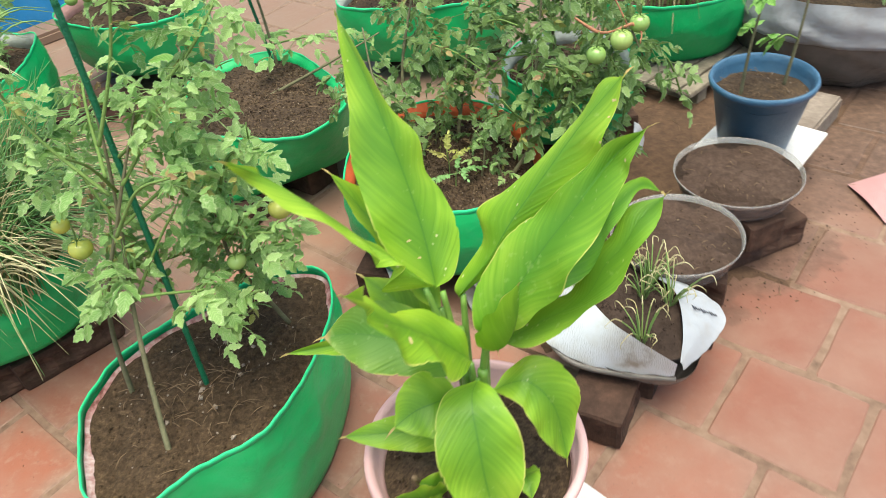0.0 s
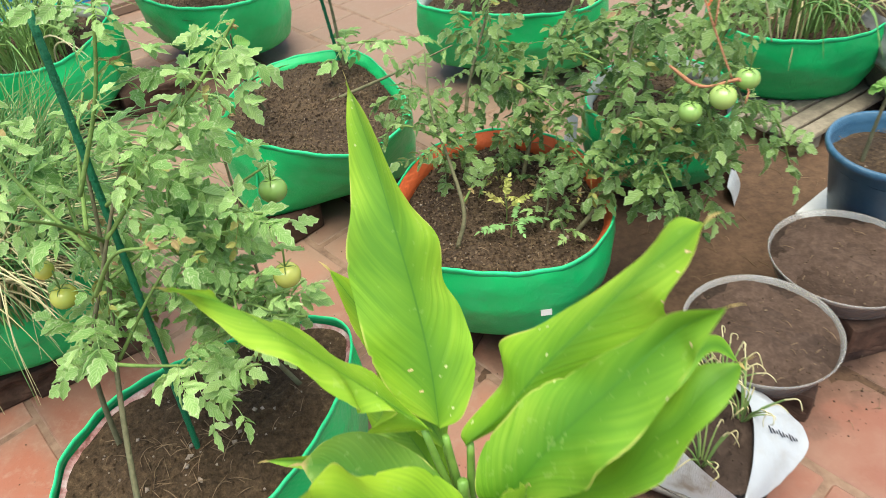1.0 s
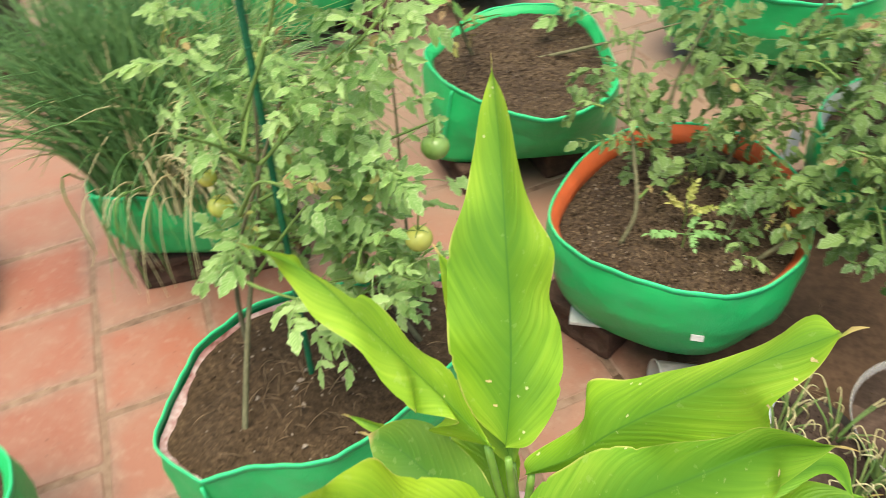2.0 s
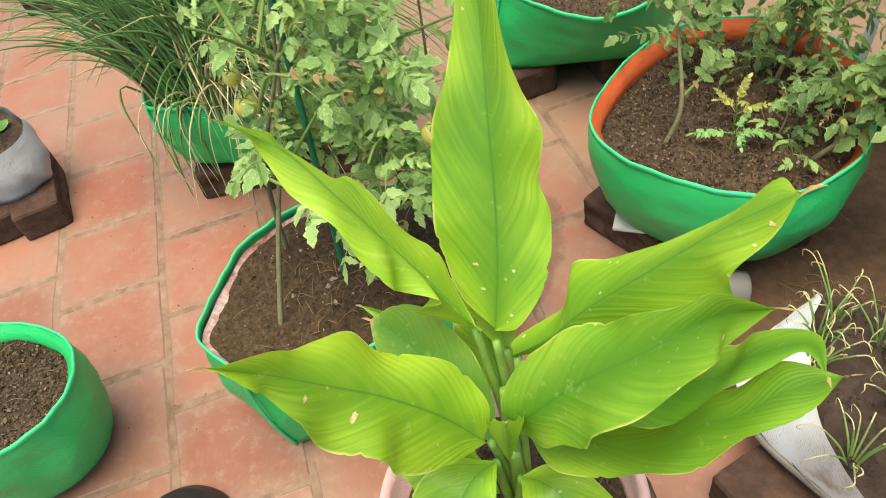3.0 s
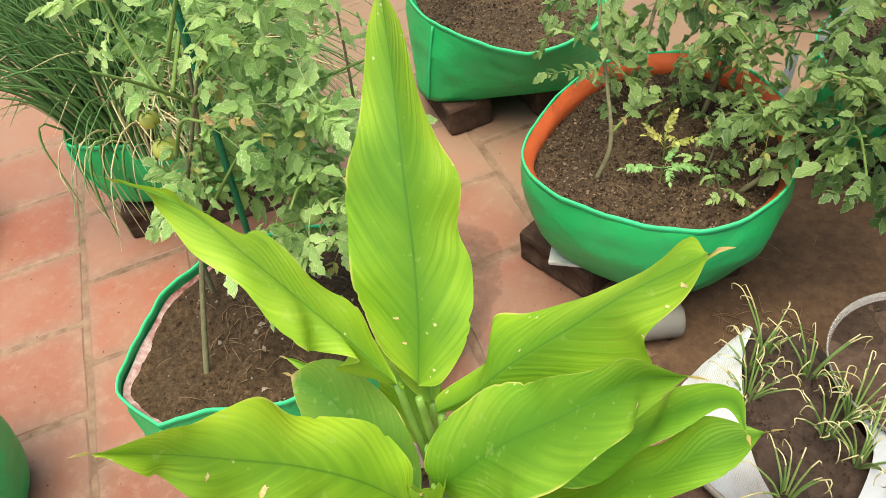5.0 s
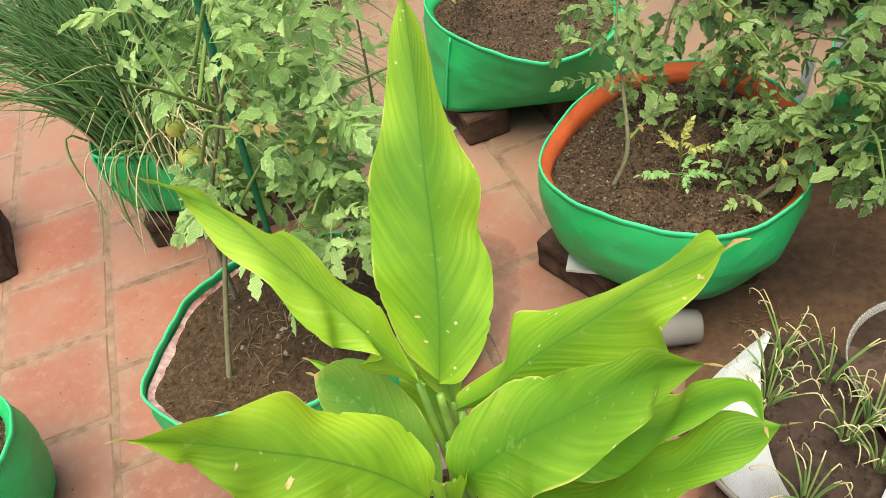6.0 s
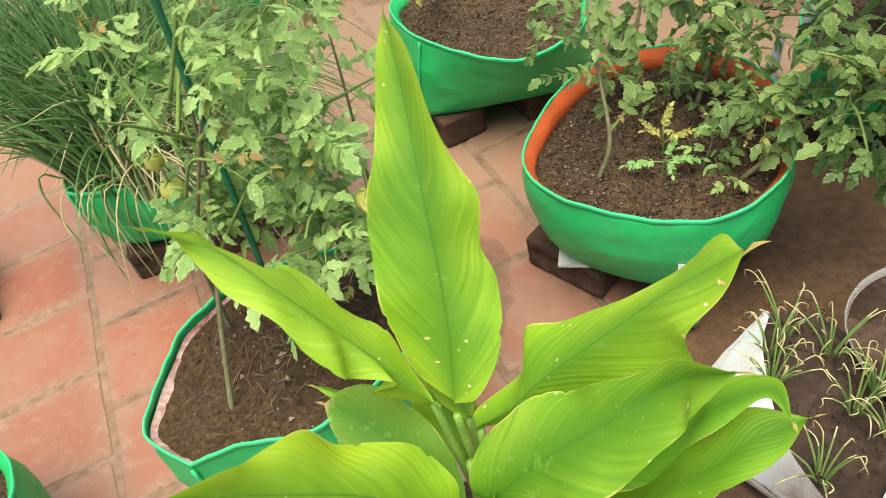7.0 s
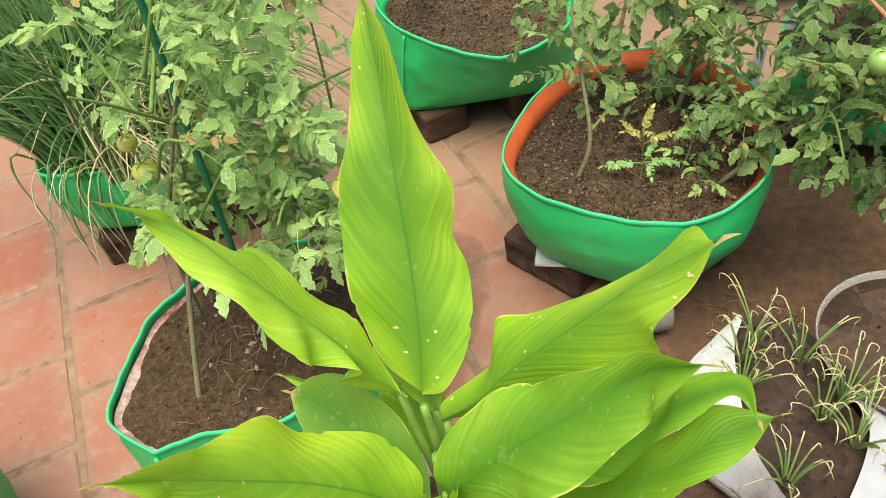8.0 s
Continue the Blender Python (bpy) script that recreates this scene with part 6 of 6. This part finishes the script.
def onion(at, turn, seed, scale=1.0):
    q = random.Random(seed)
    pl = thing("onion_plant", at, "young onion seedling with curled straw-tipped leaves", "onion", "onion seedlings in the white sack")
    for k in range(q.randrange(12, 17)):
        az = turn + k * 2.4 + q.uniform(-0.5, 0.5)
        L, lean = scale * q.uniform(0.040, 0.082), q.uniform(0.10, 0.66)
        d = Vector((math.cos(az), math.sin(az), 0))
        b = Vector(at) + d * 0.006
        p1 = b + d * L * lean * 0.35 + Vector((0, 0, L * 0.45))
        p2 = b + d * L * lean * 0.9 + Vector((0, 0, L * 0.85))
        p3 = b + d * L * (lean * 1.15 + 0.06) + Vector((0, 0, L * 0.98))
        p4 = b + d * L * (lean * 1.22 + 0.13) + Vector((q.uniform(-0.009, 0.009), q.uniform(-0.009, 0.009), L * q.uniform(0.78, 0.96)))
        p5 = p4 + d * q.uniform(-0.006, 0.005) + Vector((0, 0, -q.uniform(0.004, 0.012)))
        leaf = piece("leaf", tube([b, p1, p2], [0.0018, 0.0015, 0.0010], 5, 9, False), ONION_LEAF, pl)
        piece("tip", tube([p2, p3, p4, p5], [0.0011, 0.0009, 0.0008, 0.0005], 4, 10, False), STRAW, leaf, "dry curled leaf tip")
    return pl


SACK_Z = 0.172
for k, (x, y) in enumerate(((0.284, 1.139), (0.297, 1.172), (0.292, 1.093), (0.355, 1.158), (0.389, 1.079), (0.430, 1.055), (0.361, 0.977), (0.412, 1.115))):
    onion((x, y, SACK_Z - 0.004), k * 1.1, 200 + k, 1.05)

# ---- white sack opened flat as a planter ----
sack = thing("sack_planter", (0.36, 1.08, 0.072), "white woven sack cut open and filled with soil", "sack")
mouth = catmull([(0.42, 0.935), (0.49, 1.03), (0.43, 1.125), (0.35, 1.215), (0.275, 1.19), (0.238, 1.09), (0.295, 0.985)], 64, True)
c = mouth.mean(0)
v, f = [], []
for j in range(8):
    s = j / 7
    for i, p in enumerate(mouth):
        q = c + (p - c) * (0.80 + 0.18 * s ** 0.7 + 0.03 * math.sin(math.pi * s) + 0.02 * noise.noise((i * 0.3, s * 3, 5)))
        top = 0.108 + 0.060 * max(0.0, min(1.0, (p[1] - 1.10) / 0.07))
        v.append((q[0], q[1], 0.073 + (top - 0.073) * s))
n = len(mouth)
for j in range(7):
    for i in range(n):
        f.append((j * n + i, j * n + (i + 1) % n, (j + 1) * n + (i + 1) % n, (j + 1) * n + i))
f.append(tuple(range(n))[::-1])
piece("bag", (v, f), SACK_CLEAR, sack, "dusty see-through plastic side")
bed = catmull([(0.405, 0.930), (0.425, 0.97), (0.440, 1.04), (0.438, 1.085), (0.406, 1.128), (0.368, 1.182), (0.33, 1.215), (0.29, 1.215), (0.270, 1.19), (0.270, 1.125), (0.305, 1.022), (0.345, 0.967)], 64, True)
bc = bed.mean(0)
piece("soil", soil_top(bed, SACK_Z - 0.004, 77, 0.004), SOIL_WET, sack, "dark moist soil")
piece("soil_crumb", crumbs(bc + (bed - bc) * 0.92, SACK_Z - 0.004, 700, 78, (0.0007, 0.0024)), SOIL_WET, sack, kind="stuff", smooth=False)


def strip(inner, outer, seed, nu=40, nv=10, puff=0.004):
    """A stiff turned-out piece of woven plastic between an inner line and an outer one."""
    A, B = catmull(inner, nu + 1), catmull(outer, nu + 1)
    v, f = [], []
    for j in range(nv + 1):
        s = j / nv
        for i in range(nu + 1):
            t = i / nu
            p = A[i] * (1 - s) + B[i] * s
            v.append(p + np.array((0, 0, puff * math.sin(math.pi * s) + 0.003 * noise.noise((t * 6, s * 3, seed)) * s + 0.0016 * math.sin(t * 60 + 3 * s) * s)))
    for j in range(nv):
        for i in range(nu):
            k = j * (nu + 1) + i
            f.append((k, k + 1, k + nu + 2, k + nu + 1))
    n = len(v)
    v += [p - np.array((0, 0, 0.0012)) for p in v]
    f += [tuple(i + n for i in q)[::-1] for q in f]
    return v, f


RIGHT_IN = [(0.409, 0.926, 0.165), (0.424, 0.968, 0.186), (0.437, 1.03, 0.189), (0.438, 1.08, 0.182), (0.412, 1.128, 0.176)]
RIGHT_OUT = [(0.414, 0.922, 0.150), (0.474, 0.975, 0.136), (0.528, 1.045, 0.128), (0.492, 1.088, 0.158), (0.418, 1.132, 0.174)]
piece("flap", strip(RIGHT_IN, RIGHT_OUT, 1), SACK_WHITE, sack, "white turned-out flap with faded print")
piece("flap", strip([(0.405, 0.926, 0.160), (0.350, 0.960, 0.188), (0.309, 1.015, 0.194), (0.274, 1.128, 0.190), (0.274, 1.200, 0.178)],
                    [(0.404, 0.930, 0.128), (0.335, 0.966, 0.108), (0.255, 1.010, 0.104), (0.202, 1.090, 0.116), (0.266, 1.206, 0.172)], 2), STRIPED_SACK, sack, "white striped flap folded outward")
piece("lip", tube([(0.408, 0.930, 0.118), (0.33, 0.968, 0.100), (0.25, 1.012, 0.096), (0.205, 1.085, 0.104)], [0.0055, 0.0065, 0.006, 0.004], 8, 30), SACK_CLEAR, sack, "dusty rolled plastic edge")
# unreadable print: a row of short dark strokes
A, B = catmull(RIGHT_IN, 41)[20], catmull(RIGHT_OUT, 41)[20]
across_flap = Vector(B - A)
for k in range(9):
    s = 0.28 + 0.06 * k
    p = Vector(A) + across_flap * s
    bar = part("print_mark", block(0, 0, 0, 0.0020, 0.013 - 0.004 * (k % 3), 0.0008, 0, 0.0), INK, sack, "faded dark printed stroke")
    bar.matrix_parent_inverse = Matrix.Translation(tuple(sack["at"])).inverted()
    bar.matrix_basis = Matrix.Translation(p + Vector((0, 0, 0.006))) @ across_flap.to_track_quat('X', 'Z').to_matrix().to_4x4() @ pose(0, 0, 0, 0, 0, 12 * (k % 2))

# ---- things further back ----
slab = part("block", block(1.0, 1.775, 0.0, 0.25, 0.085, 0.062, 46, 0.006, 0.001), SLAB, terrace)
slab.parent = None
slab.matrix_parent_inverse = Matrix()
tagged(slab, "dusty cement block beside a white tile", "block")

pallet = thing("slatted_board", (0.80, 2.26, 0.0), "weathered grey slatted wooden board under a grow bag", "board")
for k in range(9):
    off = (k - 4) * 0.047
    d, nrm = Vector((math.cos(radians(40)), math.sin(radians(40)), 0)), Vector((-math.sin(radians(40)), math.cos(radians(40)), 0))
    cpt = Vector((0.815, 2.265, 0)) + nrm * off
    part("slat", block(cpt.x, cpt.y, 0.047, 0.52 + rnd.uniform(-0.02, 0.02), 0.040, 0.012, 40, 0.002, 0.0006), WOOD, pallet)
for s in (-0.18, 0.18):
    cpt = Vector((0.815, 2.265, 0)) + d * s
    part("bearer", block(cpt.x, cpt.y, 0.0, 0.045, 0.40, 0.046, 40, 0.002), WOOD, pallet, "dark timber bearer")

BP = (1.25, 2.20)
big = thing("planter", (*BP, 0.0), "large planter wrapped in white sack and dark plastic film", "planter")
o = np.array([(BP[0] + (0.31 + 0.010 * math.sin(5 * a)) * math.cos(a), BP[1] + (0.31 + 0.010 * math.sin(3 * a)) * math.sin(a)) for a in np.linspace(0, 6.283, 72, endpoint=False)])


def drum(outline, z0, z1, bulge, fold, seed, rows=10, foot=1.0):
    c = outline.mean(0)
    v, f = [], []
    n = len(outline)
    for j in range(rows + 1):
        s = j / rows
        for i, p in enumerate(outline):
            k = foot + (1 - foot) * s ** 0.8 + bulge * math.sin(math.pi * s) + fold * noise.noise((i * 0.35 + 2.5 * s, s * 2, seed))
            q = c + (p - c) * k
            v.append((q[0], q[1], z0 + (z1 - z0) * s))
    for j in range(rows):
        for i in range(n):
            f.append((j * n + i, j * n + (i + 1) % n, (j + 1) * n + (i + 1) % n, (j + 1) * n + i))
    f.append(tuple(range(n))[::-1])
    return v, f


piece("film", drum(o, 0.0, 0.165, 0.02, 0.05, 3, foot=0.70), SACK_CLEAR, big, "dark dusty plastic film")
piece("sack_band", drum(o, 0.16, 0.27, 0.03, 0.05, 4, foot=1.03), SACK_GREY, big, "grubby white sack edge")
piece("soil", soil_top(o.mean(0) + (o - o.mean(0)) * 0.97, 0.25, 91), SOIL, big)
tomato("leafy plant in the large white planter", (1.10, 2.0, 0.24), [[(1.10, 2.05, 0.25), (1.08, 1.98, 0.36), (1.04, 1.94, 0.46)], [(1.2, 2.05, 0.25), (1.2, 1.97, 0.36), (1.18, 1.92, 0.48)]], 40, 401, yellow=0, size=0.9, name="garden_plant", category="plant", group="", bare=0.1)
tomato("two thin bare stems with a few lobed leaves", (0.775, 1.585, 0.25),
       [[(0.725, 1.575, 0.25), (0.728, 1.57, 0.38), (0.74, 1.56, 0.52)], [(0.83, 1.60, 0.25), (0.842, 1.60, 0.38), (0.85, 1.60, 0.55)], [(0.84, 1.60, 0.36), (0.80, 1.575, 0.385), (0.765, 1.56, 0.375)]], 15, 403, yellow=0, size=0.9, meshes=PALMATES, name="garden_plant", category="plant", group="", bare=0.5, thick=0.0042)

sheet = thing("plastic_sheet", (1.1, 1.45, 0.0), "pale pink plastic sheet lying on the tiles", "sheet")
piece("film", strip([(1.0, 1.535, 0.006), (1.12, 1.56, 0.012), (1.30, 1.60, 0.008)], [(1.01, 1.385, 0.006), (1.12, 1.36, 0.010), (1.28, 1.33, 0.006)], 6, puff=0.006), PAPER_PINK, sheet)

film_sheet = thing("plastic_sheet", (0.205, 1.83, 0.0), "grey-white plastic sheet tucked beside a green grow bag", "sheet")
piece("film", strip([(0.215, 1.77, 0.245), (0.200, 1.82, 0.235), (0.205, 1.88, 0.245)], [(0.205, 1.75, 0.004), (0.172, 1.81, 0.006), (0.178, 1.89, 0.004)], 8, puff=0.004), SACK_WHITE, film_sheet)
piece("fold", strip([(0.555, 1.78, 0.05), (0.575, 1.86, 0.055), (0.56, 1.93, 0.05)], [(0.575, 1.765, 0.005), (0.605, 1.86, 0.006), (0.585, 1.945, 0.005)], 12, puff=0.008), SACK_WHITE, film_sheet)

# sack on a brick by the aisle
LS = np.array([(-1.42 + 0.14 * math.cos(a) * (1 + 0.1 * math.sin(2 * a)), 0.915 + 0.105 * math.sin(a)) for a in np.linspace(0, 6.283, 56, endpoint=False)])
small_sack = thing("sack_planter", (-1.43, 0.93, 0.073), "crumpled white sack of soil resting on a brick", "sack")
piece("bag", drum(LS, 0.073, 0.19, 0.10, 0.06, 9), SACK_WHITE, small_sack)
piece("soil", soil_top(LS.mean(0) + (LS - LS.mean(0)) * 0.95, 0.175, 93), SOIL, small_sack)
tomato("small green seedling in a white sack", (-1.36, 0.95, 0.18), [[(-1.36, 0.95, 0.175), (-1.35, 0.95, 0.22), (-1.33, 0.94, 0.25)]], 90, 405, yellow=0, size=0.6, meshes=BROADS, name="seedling", category="seedling", group="", bare=0.1, thick=0.002)

BPOT = (-2.17, 1.70)
black = thing("flower_pot", (*BPOT, 0.073), "black plastic pot with a white label on a brick", "flower pot")
piece("shell", lathe([(0.0, 0.0), (0.12, 0.0), (0.127, 0.006), (0.150, 0.19), (0.162, 0.194), (0.165, 0.212), (0.156, 0.216), (0.148, 0.2), (0.14, 0.16), (0.0, 0.16)], (*BPOT, 0.073), 48), BLACK_PLASTIC, black)
v, f = [], []
for j in range(2):
    for k in range(13):
        a = radians(-62 + 46 * k / 12)
        rr = 0.1325 + 0.0145 * j + 0.0022
        v.append((BPOT[0] + rr * math.cos(a), BPOT[1] + rr * math.sin(a), 0.073 + 0.055 + 0.10 * j))
f = [(k, k + 1, k + 14, k + 13) for k in range(12)]
piece("paper_label", (v, f), WHITE_TILE, black, "plain white paper label")

# unidentified dark rounded shape, given a bowl's form and placed to fit the view
bowl = thing("bowl", (-0.43, 0.52, 0.0), "unidentified small black dome on the tiles", "bowl")
piece("shell", lathe([(0.0, 0.0), (0.082, 0.0), (0.086, 0.004), (0.082, 0.018), (0.066, 0.042), (0.04, 0.055), (0.036, 0.058), (0.0, 0.058)], (-0.43, 0.52, 0.0), 48), BLACK_PLASTIC, bowl)

# strewn soil, straw and dead leaves on the floor
ring = np.array([(0.52 + 0.55 * math.cos(a), 1.60 + 0.5 * math.sin(a)) for a in np.linspace(0, 6.283, 40, endpoint=False)])
tagged(new("soil_grit", mesh_of("soil_grit", *crumbs(ring, -0.003, 1500, 95, (0.0006, 0.0022)), SOIL_RED, False)), "spilt soil crumbs trodden over the tiles", "soil", kind="stuff")
ring2 = np.array([(0.30 + 0.10 * math.cos(a), 1.33 + 0.08 * math.sin(a)) for a in np.linspace(0, 6.283, 40, endpoint=False)])
straw = tagged(new("plant_litter", mesh_of("plant_litter", *join(twigs(ring, -0.004, 120, 96, (0.01, 0.04)), twigs(ring2, -0.002, 70, 97, (0.01, 0.04))), DRY)), "dry straw and stalks on the floor", "litter", kind="stuff")
wide = np.array([(-0.5 + 0.9 * math.cos(a), 1.2 + 0.7 * math.sin(a)) for a in np.linspace(0, 6.283, 40, endpoint=False)])
tagged(new("soil_grit", mesh_of("soil_grit", *crumbs(wide, -0.003, 300, 98, (0.0006, 0.0018)), SOIL, False)), "scattered dark crumbs on terracotta tiles", "soil", kind="stuff")


# ---- soil trodden into a thin crust over the tiles ----
def crust(x0, x1, y0, y1, centres, seed, step=0.0125, high=0.0034):
    nx, ny = int((x1 - x0) / step), int((y1 - y0) / step)
    v, f = [], []
    for j in range(ny + 1):
        for i in range(nx + 1):
            x, y = x0 + i * step, y0 + j * step
            d = min(math.hypot((x - cx) / rx, (y - cy) / ry) for cx, cy, rx, ry in centres)
            rough = noise.noise((x * 6, y * 6, seed)) * 0.35 + noise.noise((x * 19, y * 19, seed)) * 0.22 + noise.noise((x * 60, y * 60, seed)) * 0.12
            v.append((x, y, max(-0.012, min(high, high * 2.2 * (1 - d + rough))) + 0.0012 * noise.noise((x * 45, y * 45, seed + 3))))
    for j in range(ny):
        for i in range(nx):
            a = j * (nx + 1) + i
            if max(v[k][2] for k in (a, a + 1, a + nx + 1, a + nx + 2)) > -0.008:
                f.append((a, a + 1, a + nx + 2, a + nx + 1))
    return v, f


tagged(new("spilt_soil", mesh_of("spilt_soil", *crust(-0.05, 1.75, 0.95, 2.65, ((0.46, 1.62, 0.36, 0.36), (0.30, 1.32, 0.24, 0.17), (0.80, 1.95, 0.30, 0.22)), 4), TRODDEN)), "thin crust of brown soil trodden over the tiles", "soil", kind="stuff")


# ---- floor tiles ----
lay_tiles()
